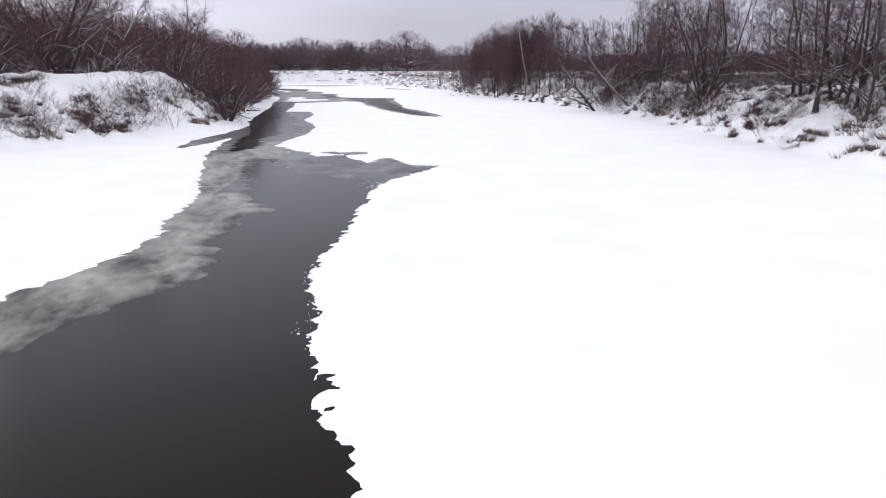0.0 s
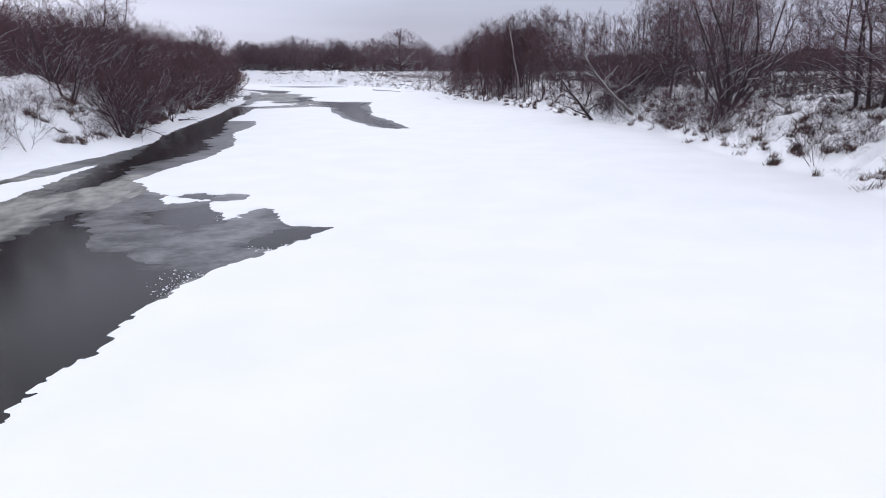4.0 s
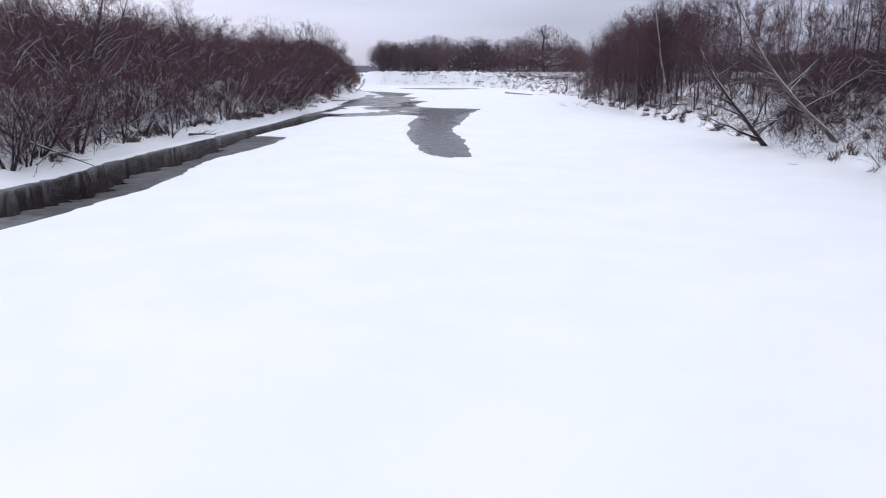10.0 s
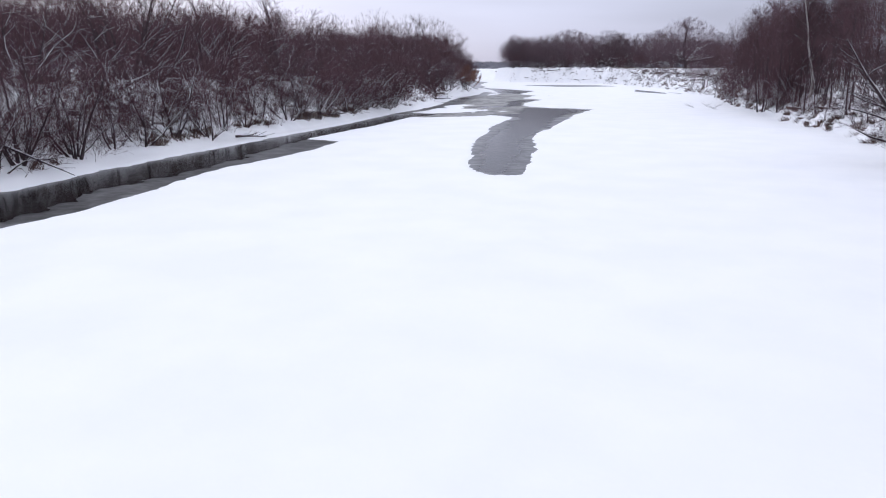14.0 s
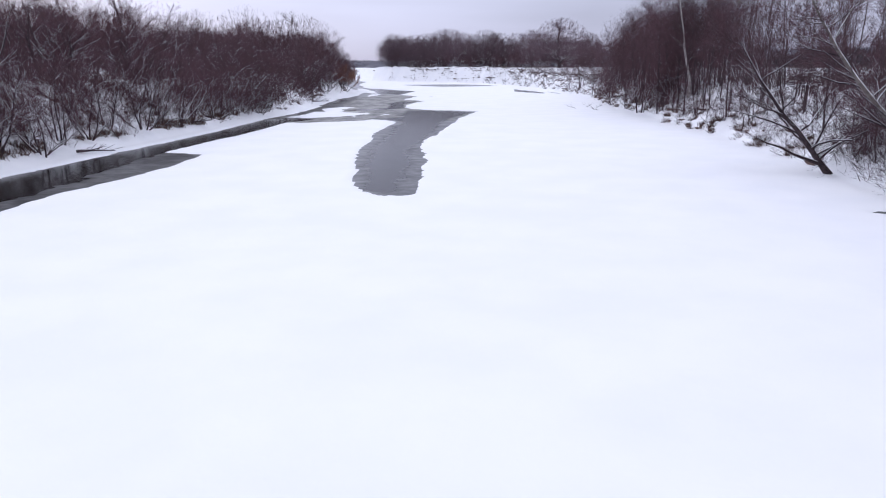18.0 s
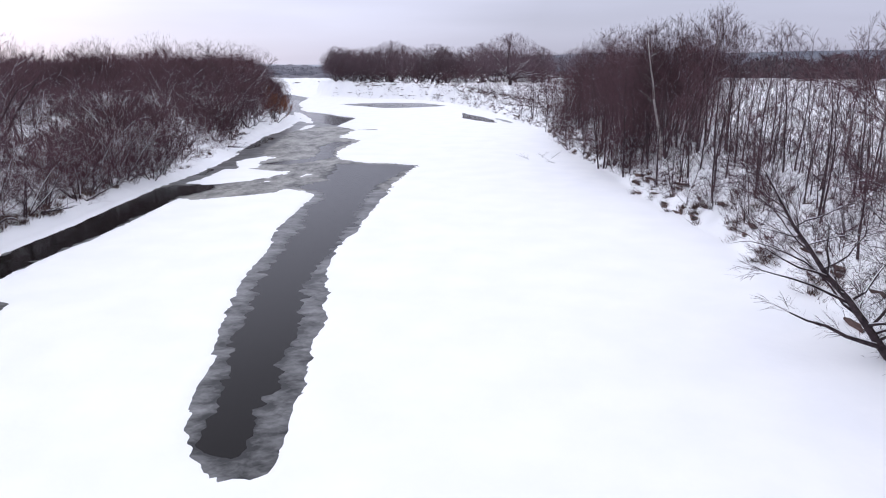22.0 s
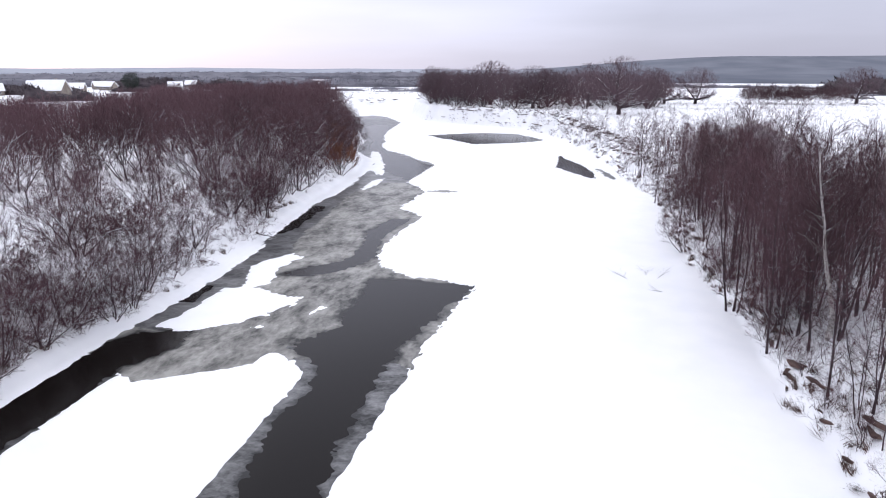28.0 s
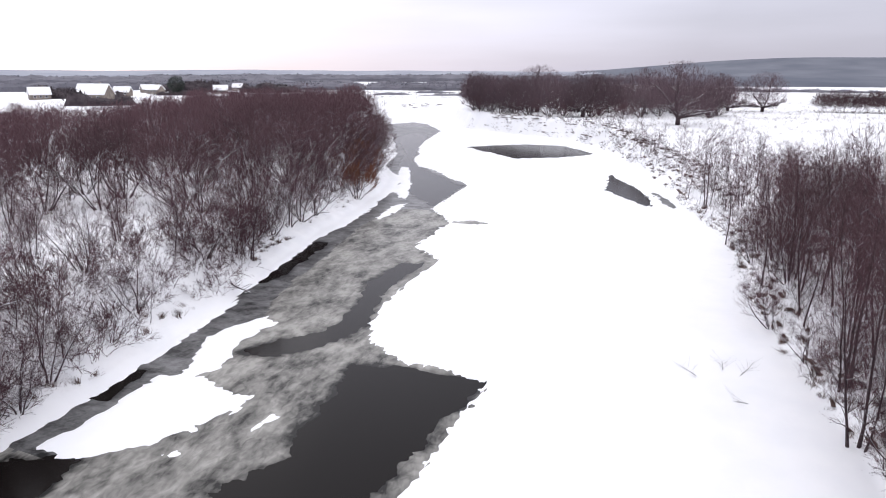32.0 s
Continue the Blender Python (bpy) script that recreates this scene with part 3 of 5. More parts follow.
        w2 = norm(w + rng.normal(0, 0.14, w.shape) + np.array([0, 0, 1.0]) * (-bend * rng.uniform(0.2, 1.2, len(w)))[:, None])
        e = m + w2 * length[:, None] * 0.5
        if dome:
            R, zc, h = dome
            far = lambda p: np.sqrt((p[:, 0] ** 2 + p[:, 1] ** 2) / R ** 2 + ((p[:, 2] - zc) / h) ** 2)
            lim = 1.0 + rng.normal(0, 0.05, len(o))
            f0, f1 = far(o), far(e)
            f = np.where(f1 > lim, np.clip((lim - f0) / np.maximum(f1 - f0, 1e-3), 0.0, 1.0), 1.0)[:, None]
            m, e = o + (m - o) * f, o + (e - o) * f
            keep = f[:, 0] > 0.12
            o, m, e, r = o[keep], m[keep], e[keep], r[keep]
        return np.concatenate([o, m, e, r[:, None]], 1)

    S = np.array(shoot)
    so, sd, sl = S[:, :3], S[:, 3:6], S[:, 6]
    main = curved(so, sd, sl, np.full(len(S), twig_r), sag)
    v = rng.uniform(0.08, 1.0, (len(S), twigs))
    to = (so[:, None] + sd[:, None] * (sl[:, None] * v)[:, :, None] + np.array([0, 0, -1.0]) * (0.12 * sag * sl[:, None] * v * v)[:, :, None]).reshape(-1, 3)
    td = norm((np.repeat(sd, twigs, 0) + rng.normal(0, comb, (len(S) * twigs, 3))) * (1 - 0.5 * fan) + norm(to - foot) * fan * 0.7)
    fine = curved(to, td, twig_len * rng.uniform(0.35, 0.95, len(to)), twig_r * rng.uniform(0.45, 0.85, len(to)), sag * 0.7)
    if fill:
        R, zc, h = dome
        q = norm(rng.normal(0, 1, (fill * 2, 3))) * (rng.uniform(0.0, 1.0, fill * 2) ** 0.42)[:, None]
        q = q[q[:, 2] > -0.55][:fill] * np.array([R, R, h]) * 0.97 + np.array([0, 0, zc])
        away = norm(norm(q - foot) + np.array([0, 0, 0.15]) + rng.normal(0, comb, q.shape))
        size = twig_len * rng.uniform(0.4, 1.0, len(q))
        fine = np.concatenate([fine, curved(q - away * size[:, None] * 0.5, away, size, twig_r * rng.uniform(0.4, 0.85, len(q)), sag * 0.7)])
    return wood, bough, main, fine, white


def tube(pts, rad, n):
    """One unbroken stem through the points: corners and faces."""
    p = np.asarray(pts)
    w = np.gradient(p, axis=0)
    w = w / np.linalg.norm(w, axis=1, keepdims=True)
    u = np.cross(w, np.array([0.31, 0.95, 0.05]))
    u = u / np.linalg.norm(u, axis=1, keepdims=True)
    v = np.cross(w, u)
    ang = np.arange(n) * 2 * math.pi / n
    vv = (p[:, None] + (u[:, None] * np.cos(ang)[None, :, None] + v[:, None] * np.sin(ang)[None, :, None]) * np.asarray(rad)[:, None, None]).reshape(-1, 3)
    i, k = np.meshgrid(np.arange(len(p) - 1), np.arange(n), indexing="ij")
    k2 = (k + 1) % n
    return vv, np.stack([i * n + k, i * n + k2, (i + 1) * n + k2, (i + 1) * n + k], -1).reshape(-1, 4)


def slivers(segs, seed=0):
    """Hair-thin twig ends, tapering to a point."""
    s = np.asarray(segs, float)
    a, b, r = s[:, :3], s[:, 3:6], s[:, 6:7]
    side = np.random.default_rng(seed).normal(0, 1, a.shape)
    side = np.cross(b - a, side)
    side = side / np.maximum(np.linalg.norm(side, axis=1, keepdims=True), 1e-6) * r
    return np.stack([a - side, a + side, b], 1).reshape(-1, 3), np.arange(len(s) * 3).reshape(-1, 3)


def sprays(bits, seed=0):
    """Hair-thin twigs, bent in the middle and pointed at both ends."""
    s = np.asarray(bits, float)
    a, m, b, r = s[:, :3], s[:, 3:6], s[:, 6:9], s[:, 9:10]
    side = np.cross(b - a, np.random.default_rng(seed).normal(0, 1, a.shape))
    side = side / np.maximum(np.linalg.norm(side, axis=1, keepdims=True), 1e-6) * r
    i = (np.arange(len(s)) * 4)[:, None]
    return np.stack([a, m - side, m + side, b], 1).reshape(-1, 3), np.concatenate([i + np.array([[0, 1, 2]]), i + np.array([[1, 3, 2]])])


def crown_mesh(shoot, twig, twig_mat):
    v, f = sprays(np.concatenate([shoot, twig]))
    return mesh_from("crown", v, f, twig_mat, False)


def bare_tree(name, label, category, group, pieces, bark, twig_mat, sides=6, bough_sides=3, bough_mat=None):
    """A tree as stems, limbs, crown of twigs and the snow on its boughs."""
    wood, bough, shoot, twig, white = pieces
    root = new(name)
    tagged(root, label, category, group)
    for pts, rad in wood:
        part("trunk" if len(wood) == 1 else "stem", mesh_from("stem", *tube(pts, rad, sides), bark), root)
    tagged(part("branching", mesh_from("branching", *prisms(bough, bough_sides), bough_mat or bark), root), kind="stuff")
    tagged(part("crown", crown_mesh(shoot, twig, twig_mat), root), kind="stuff")
    if white:
        tagged(part("snow_cover", mesh_from("snow_cover", *prisms(white, 3), SNOW_CAP), root, "snow lying along the boughs"), kind="stuff")
    return root


BOOK = {}


def plant(kind, maker, x, y, size=1.0, turn=0.0, sink=0.05, z=None):
    """Plants a tree of a kind: the first is built, the others share its meshes."""
    m = pose(x, y, (gz(x, y) if z is None else z) - sink, 0, 0, turn) @ Matrix.Scale(size, 4)
    if kind not in BOOK:
        BOOK[kind] = maker()
        BOOK[kind].matrix_basis = m
        return BOOK[kind]
    made = copy_thing(BOOK[kind], Matrix.Identity(4))
    made.matrix_basis = m
    return made


def willow(v):
    return lambda: bare_tree("willow_bush", "bare many-stemmed brown willow bush with snow along its boughs", "bush", "willow thicket on the bank",
                             grow(100 + v, stems=7, tall=6.4, spread=0.95, radius=0.058, limbs=6, limb_len=0.46, first=0.12, shoots=5, twigs=7, twig_len=1.0, twig_r=0.012, lift=0.0, sag=0.45, snow=0.9, crook=0.11, comb=0.4, fan=0.15, dome=(3.7, 3.1, 3.1), fill=850, load=1.6), BARK, TWIG, 5)


def willow_far(v):
    return lambda: bare_tree("willow_bush", "bare dense brown willow bush of the floodplain thicket", "bush", "willow thicket on the bank",
                             grow(200 + v, stems=6, tall=7.6, spread=0.8, radius=0.065, limbs=6, limb_len=0.44, first=0.2, shoots=5, twigs=6, twig_len=1.1, twig_r=0.019, lift=0.0, sag=0.4, snow=0.8, crook=0.1, comb=0.4, fan=0.2, dome=(3.9, 4.2, 3.6), fill=1100, load=1.4), BARK, TWIG, 4)


def sallow(v):
    return lambda: bare_tree("young_willow", "small bare grey-brown willow shrub in snow", "shrub", "shrubs on the bank",
                             grow(300 + v, stems=5, tall=2.6, spread=0.8, radius=0.02, limbs=5, limb_len=0.42, shoots=2, twigs=4, twig_len=0.5, twig_r=0.008, snow=0.3, sag=0.2, comb=0.36, fan=0.2), BARK, TWIG, 3)


def alder(v):
    return lambda: bare_tree("alder_tree", "tall bare alder with dark stems and fine side twigs", "tree", "alders on the bank",
                             grow(400 + v, stems=1 + v % 3, tall=11.0, spread=0.2, radius=0.075, limbs=26, limb_len=0.2, first=0.1, shoots=5, twigs=6, twig_len=0.8, twig_r=0.012, upward=0.75, lift=0.3, crook=0.06, snow=0.35, base=0.5, sag=0.15, comb=0.42, dome=(2.9, 6.2, 5.6), fill=2000), BARK, TWIG, 7)


def slim_alder(v):
    return lambda: bare_tree("alder_tree", "slender bare young alder with short side twigs", "tree", "alders on the bank",
                             grow(430 + v, stems=1 + v % 2, tall=11.0, spread=0.14, radius=0.075, limbs=26, limb_len=0.17, first=0.12, shoots=4, twigs=5, twig_len=0.7, twig_r=0.011, upward=0.7, lift=0.25, crook=0.05, snow=0.3, base=0.7, sag=0.15, comb=0.42), BARK, TWIG, 6)


def pole_tree(v):
    return lambda: bare_tree("alder_sapling", "slender bare alder saplings growing from one stool", "tree", "alder saplings on the bank",
                             grow(500 + v, stems=2 + v % 3, tall=8.2, spread=0.16, radius=0.036, limbs=16, limb_len=0.17, first=0.2, shoots=4, twigs=6, twig_len=0.55, twig_r=0.010, upward=0.7, lift=0.2, crook=0.06, snow=0.15, base=0.9, sag=0.15, comb=0.42), BARK, TWIG, 4)


def spreading(v):
    return lambda: bare_tree("crack_willow", "bare spreading riverside willow with snow-lined limbs", "tree", "willows on the bank",
                             grow(600 + v, stems=5, tall=10.5, spread=0.7, radius=0.125, limbs=14, limb_len=0.4, first=0.14, shoots=6, twigs=6, twig_len=0.8, twig_r=0.012, upward=0.75, lift=0.2, crook=0.1, snow=0.85, base=0.45, sag=0.4, bits=5, comb=0.42, fan=0.1, load=0.75), BARK, TWIG, 7)


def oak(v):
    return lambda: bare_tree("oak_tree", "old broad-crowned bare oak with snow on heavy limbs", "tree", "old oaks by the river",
                             grow(700 + v, stems=9, tall=13.0, spread=1.35, radius=0.34, limbs=10, limb_len=0.32, first=0.14, shoots=5, twigs=6, twig_len=1.4, twig_r=0.042, upward=0.8, lift=-0.05, crook=0.12, snow=1.0, base=0.35, sag=0.2, bole=2.0, comb=0.42, fan=0.25, dome=(8.4, 7.4, 6.6), fill=5200, load=1.4), BARK, HAZED_TWIG, 6)


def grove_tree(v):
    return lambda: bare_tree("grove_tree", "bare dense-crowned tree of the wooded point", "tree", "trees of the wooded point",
                             grow(750 + v, stems=7, tall=12.0, spread=0.95, radius=0.13, limbs=6, limb_len=0.34, first=0.06, shoots=4, twigs=5, twig_len=1.3, twig_r=0.05, upward=0.8, lift=-0.05, crook=0.1, snow=0.7, base=0.5, sag=0.3, comb=0.42, fan=0.25, dome=(6.4, 6.4, 6.4), fill=2500, load=1.2), BARK, HAZED_TWIG, 4)


def birch(v):
    return lambda: bare_tree("birch_tree", "tall bare birch with a white stem", "tree", "birches on the bank",
                             grow(800 + v, stems=1, tall=11.5, spread=0.2, radius=0.19, limbs=34, limb_len=0.25, first=0.25, shoots=6, twigs=8, twig_len=0.9, twig_r=0.009, upward=0.95, lift=0.2, crook=0.08, snow=0.15, sag=0.5, bits=4), BIRCH, TWIG, 8, 3, PALE)


def scatter(seed, n, x0, x1, y0, y1, apart, test):
    rng = np.random.default_rng(seed)
    out = []
    for _ in range(n * 12):
        if len(out) >= n:
            break
        x, y = rng.uniform(x0, x1), rng.uniform(y0, y1)
        if test(x, y) and all((x - a) ** 2 + (y - b) ** 2 > apart ** 2 for a, b in out):
            out.append((x, y))
    return out


def off_left(x, y):
    return xl(y) - x


def off_right(x, y):
    return x - xr(y)


def glade(x, y):
    """The open snow behind the shore bushes of the left bank."""
    return 10.5 < off_left(x, y) < 27 and 103 < y < 139 and off_left(x, y) < 14 + 0.5 * (y - 103)


def vn(x, y):
    """Patches in which the low brush gathers."""
    return float(vnoise(np.array([x * 0.45]), np.array([y * 0.45]), 131)[0])


rnd = random.Random(7)


def tall_kind(k):
    return grow(200 + k, stems=5, tall=7.4, spread=0.75, radius=0.06, limbs=4, limb_len=0.44, shoots=4, twigs=4, twig_len=1.3, twig_r=0.046, snow=0.2, lift=0.0, sag=0.4, comb=0.42, fan=0.2, dome=(4.1, 4.1, 3.6), fill=480)


def mid_kind(k):
    return grow(240 + k, stems=5, tall=7.0, spread=0.75, radius=0.06, limbs=5, limb_len=0.42, shoots=4, twigs=5, twig_len=1.1, twig_r=0.022, snow=0.2, lift=0.0, sag=0.4, comb=0.42, fan=0.2, dome=(3.9, 3.8, 3.5), fill=1100)


def big_alder(v):
    return lambda: bare_tree("alder_tree", "tall dark-stemmed bare alder with snow-lined branches", "tree", "alders on the bank",
                             grow(450 + v, stems=1 + v % 2, tall=12.5, spread=0.24, radius=0.115, limbs=34, limb_len=0.38, first=0.07, shoots=7, twigs=7, twig_len=0.8, twig_r=0.011, upward=0.5, lift=0.1, crook=0.09, snow=0.9, base=0.8, sag=0.4, bits=5, comb=0.42, load=0.85), BARK, TWIG, 8)


def brush_kind(k):
    return grow(350 + k, stems=5, tall=1.9, spread=1.0, radius=0.016, limbs=3, limb_len=0.5, first=0.1, shoots=3, twigs=3, twig_len=0.55, twig_r=0.010, lift=-0.1, snow=0.3, sag=0.5, comb=0.4, fan=0.1)


def shore_kind(k):
    return grow(370 + k, stems=6, tall=2.4, spread=0.95, radius=0.02, limbs=4, limb_len=0.45, first=0.1, shoots=3, twigs=4, twig_len=0.6, twig_r=0.015, lift=-0.05, snow=0.3, sag=0.4, comb=0.38, fan=0.1)


def thicket(name, places, seed, label, material, kind=tall_kind):
    """Bushes too many and too far to count, joined: crowns and limbs of a few kinds, set about."""
    rng = np.random.default_rng(seed)
    made = []
    for wood, bough, shoot, twig, white in [kind(k) for k in range(4)]:
        stems = [(*p[i], *p[i + 2], r[i], 0) for p, r in wood for i in range(0, len(p) - 2, 2)]
        v1, f1 = prisms(stems, 3, True)
        v2, f2 = sprays(np.concatenate([shoot, twig]))
        v3, f3 = prisms(bough, 3, True)
        made.append((np.concatenate([v1, v2, v3]), np.concatenate([f1, f2 + len(v1), f3 + len(v1) + len(v2)])))
    V, F, n = [], [], 0
    for x, y, s in places:
        v, f = made[rng.integers(4)]
        a = rng.uniform(0, 6.283)
        c, q = math.cos(a), math.sin(a)
        w = np.stack([x + s * (c * v[:, 0] - q * v[:, 1]), y + s * (q * v[:, 0] + c * v[:, 1]), gz(x, y) + s * v[:, 2]], 1)
        V.append(w)
        F.append(f + n)
        n += len(v)
    return tagged(new(name, mesh_from(name, np.concatenate(V), np.concatenate(F), material, False)), label, "thicket", kind="stuff")


# left bank: bushes crowding the shore
y = 61.5
while y < 118:
    plant("willow%d" % rnd.randrange(5), willow(rnd.randrange(99)), xl(y) - rnd.uniform(0.7, 2.2), y, rnd.uniform(0.75, 1.05), rnd.uniform(0, 360))
    y += rnd.uniform(2.2, 3.4)
y = 137.0
while y < 262:
    plant("willow%d" % rnd.randrange(5), willow(rnd.randrange(99)), xl(y) - rnd.uniform(2.0, 4.0), y, rnd.uniform(0.85, 1.15), rnd.uniform(0, 360))
    y += rnd.uniform(2.8, 4.2)
RUSTY = lambda: bare_tree("rusty_bush", "bare bush with rust-red twigs at the shore", "bush", "rusty bushes", grow(951, stems=8, tall=4.4, spread=0.8, radius=0.04, limbs=7, limb_len=0.4, shoots=5, twigs=6, twig_len=0.9, twig_r=0.02, snow=0.1, comb=0.28, fan=0.5, dome=(2.6, 2.3, 2.2)), BARK, RED_TWIG, 4)
for x, y in [(-44.6, 174), (-46.6, 178), (-48.4, 182.5), (-50.6, 187), (-53.0, 191.5), (-56.0, 196), (-59.0, 200.5), (-62.0, 205), (-65.0, 210), (-49.8, 180), (-54.0, 189)]:
    plant("rusty", RUSTY, x, y, rnd.uniform(0.8, 1.15), rnd.uniform(0, 360))
for x, y in scatter(27, 46, -40, -16, 60, 122, 1.0, lambda x, y: 1.1 < off_left(x, y) < 6):
    plant("sallow%d" % rnd.randrange(4), sallow(rnd.randrange(4)), x, y, rnd.uniform(0.5, 1.0), rnd.uniform(0, 360))
for x, y in scatter(29, 23, -75, -34, 142, 214, 3.0, lambda x, y: 4.5 < off_left(x, y) < 11):
    plant("willow%d" % rnd.randrange(5), willow(0), x, y, rnd.uniform(0.95, 1.25), rnd.uniform(0, 360))
# second and third rows behind the shore
for x, y in scatter(21, 46, -56, -20, 58, 120, 3.2, lambda x, y: 5.5 < off_left(x, y) < 30 and not (y < 66 and off_left(x, y) < 9) and not (y > 108 and off_left(x, y) > 6) and not glade(x, y)):
    plant("willow%d" % rnd.randrange(5), willow(0), x, y, rnd.uniform(0.95, 1.3), rnd.uniform(0, 360))
# the thicket of the floodplain
deep = []
for x, y in scatter(22, 270, -200, -30, 120, 315, 4.7, lambda x, y: 5.5 < off_left(x, y) < (110 if y < 215 else 80) and not (y < 143 and off_left(x, y) < 24) and not glade(x, y)):
    s = rnd.uniform(0.8, 1.1) * (1.38 - 0.0052 * off_left(x, y))
    if off_left(x, y) < 30 and y < 235:
        plant("far_willow%d" % rnd.randrange(5), willow_far(rnd.randrange(5)), x, y, s, rnd.uniform(0, 360))
    else:
        deep.append((x, y, s))
thicket("willow_thicket", deep, 77, "deep tangle of bare brown willows on the floodplain", TWIG)
back = [(x, y, rnd.uniform(0.85, 1.1)) for x, y in scatter(23, 62, -115, -26, 40, 122, 4.2, lambda x, y: 16 < off_left(x, y) < 66 and (y < 106 or off_left(x, y) > 42) and not glade(x, y))]
back += [(x, y, rnd.uniform(0.85, 1.2)) for x, y in scatter(57, 24, -66, -30, 46, 78, 3.4, lambda x, y: off_left(x, y) > 10)]
thicket("willow_thicket", back, 76, "brown willow thicket behind the shore bushes", TWIG, mid_kind)
for x, y, s in [(-29, 78, 0.95), (-31, 88, 0.8), (-36, 104, 0.95), (-34, 101, 0.85)]:
    plant("spreading%d" % rnd.randrange(3), spreading(rnd.randrange(3)), x, y, s, rnd.uniform(0, 360))
for x, y, s in [(-18.4, 60.2, 0.5), (-19.6, 63.2, 0.55), (-21.0, 58.6, 0.55), (-20.2, 66.5, 0.55), (-23.5, 61.5, 0.6)]:
    plant("spreading%d" % rnd.randrange(3), spreading(rnd.randrange(3)), x, y, s, rnd.uniform(0, 360))
# open bank by the start, with taller trees behind it
for x, y, s in [(-28.6, 52.0, 1.2), (-33.5, 50.5, 1.1), (-33, 62, 1.0), (-38, 56, 1.15), (-43, 52, 1.2), (-36, 68, 0.9)]:
    plant("spreading%d" % rnd.randrange(3), spreading(rnd.randrange(3)), x, y, s, rnd.uniform(0, 360))
for x, y in scatter(24, 42, -46, -16, 28, 64, 1.1, lambda x, y: 0.8 < off_left(x, y) < 9):
    plant("sallow%d" % rnd.randrange(4), sallow(rnd.randrange(4)), x, y, rnd.uniform(0.4, 0.95), rnd.uniform(0, 360))
for x, y in scatter(25, 22, -75, -28, 106, 146, 2.0, lambda x, y: 2.0 < off_left(x, y) < 11):
    plant("sallow%d" % rnd.randrange(4), sallow(rnd.randrange(4)), x, y, rnd.uniform(0.6, 1.6), rnd.uniform(0, 360))
for x, y, s in [(-60, 136, 0.8), (-57.5, 134.5, 0.7), (-53.7, 144.5, 0.8), (-43.1, 133.7, 0.72), (-37.5, 134.7, 0.8), (-36.8, 142.1, 1.05), (-43.8, 126.7, 0.6), (-30.8, 118.6, 0.6), (-32.8, 117.8, 0.5)]:
    plant("alder%d" % rnd.randrange(6), alder(rnd.randrange(6)), x, y, s * 0.85, rnd.uniform(0, 360))
for x, y, s in [(-54.8, 134.8, 0.7), (-50.0, 130.6, 0.55), (-46.0, 127.0, 0.6), (-60.5, 141.0, 0.75), (-48.0, 138.0, 0.65), (-40.4, 123.6, 0.5), (-56.5, 127.6, 0.6), (-64.5, 146.0, 0.8), (-52.6, 149.0, 0.8), (-44.6, 147.4, 0.75), (-41.6, 139.0, 0.6)]:
    plant("willow%d" % rnd.randrange(5), willow(0), x, y, s, rnd.uniform(0, 360))
for x, y in scatter(28, 9, -60, -28, 108, 128, 4.0, lambda x, y: 2.5 < off_left(x, y) < 24 and not (8 < off_left(x, y) < 16 and y > 122)):
    plant("willow%d" % rnd.randrange(5), willow(0), x, y, rnd.uniform(0.6, 0.95), rnd.uniform(0, 360))

# right bank: tall alders on the slope, each where it stands
for x, y, s in [(22.8, 37.8, 1.0), (23.2, 42.3, 1.05), (23.6, 43.8, 0.95), (23.8, 46.8, 1.0), (25.6, 40.8, 1.1), (26.5, 45.2, 1.05), (28.5, 38.5, 1.1), (24.3, 40.2, 0.95), (25.0, 44.6, 1.0), (24.5, 48.8, 0.9), (27.2, 42.6, 1.05), (25.8, 52.4, 0.85), (23.0, 77.4, 1.0), (23.3, 76.1, 0.9), (23.5, 66.4, 0.95), (26.5, 69.5, 0.9)]:
    plant("big_alder%d" % rnd.randrange(4), big_alder(rnd.randrange(4)), x, y, s, rnd.uniform(0, 360))
for x, y, s in [(23.3, 62.8, 1.05), (22.7, 61.6, 0.8), (25.4, 73.6, 0.8)]:
    plant("spreading%d" % rnd.randrange(3), spreading(rnd.randrange(3)), x, y, s, rnd.uniform(0, 360))
LEANING = lambda: bare_tree("leaning_alder", "dark bare alder leaning far over the ice", "tree", "leaning trees",
                            grow(901, stems=1, tall=8.0, spread=0.1, lean=(-0.95, 0.05), radius=0.19, limbs=30, limb_len=0.5, first=0.12, shoots=9, twigs=9, twig_len=0.75, twig_r=0.011, upward=0.6, lift=0.3, crook=0.06, snow=0.9, sag=0.3, bits=5), BARK, TWIG, 7)
plant("leaning", LEANING, 18.2, 83.4, 1.0, 0, z=-0.05)
PALE_LEAN = lambda: bare_tree("leaning_alder", "pale-barked bare tree leaning towards the river", "tree", "leaning trees",
                              grow(902, stems=1, tall=12.0, spread=0.1, lean=(-0.95, 0.1), radius=0.155, limbs=28, limb_len=0.36, first=0.22, shoots=8, twigs=9, twig_len=0.8, twig_r=0.011, upward=0.55, lift=0.7, crook=0.06, snow=0.95, sag=0.35, bits=5), PALE, TWIG, 7, 3, BARK)
plant("pale", PALE_LEAN, 20.5, 76.8, 1.0, 0)
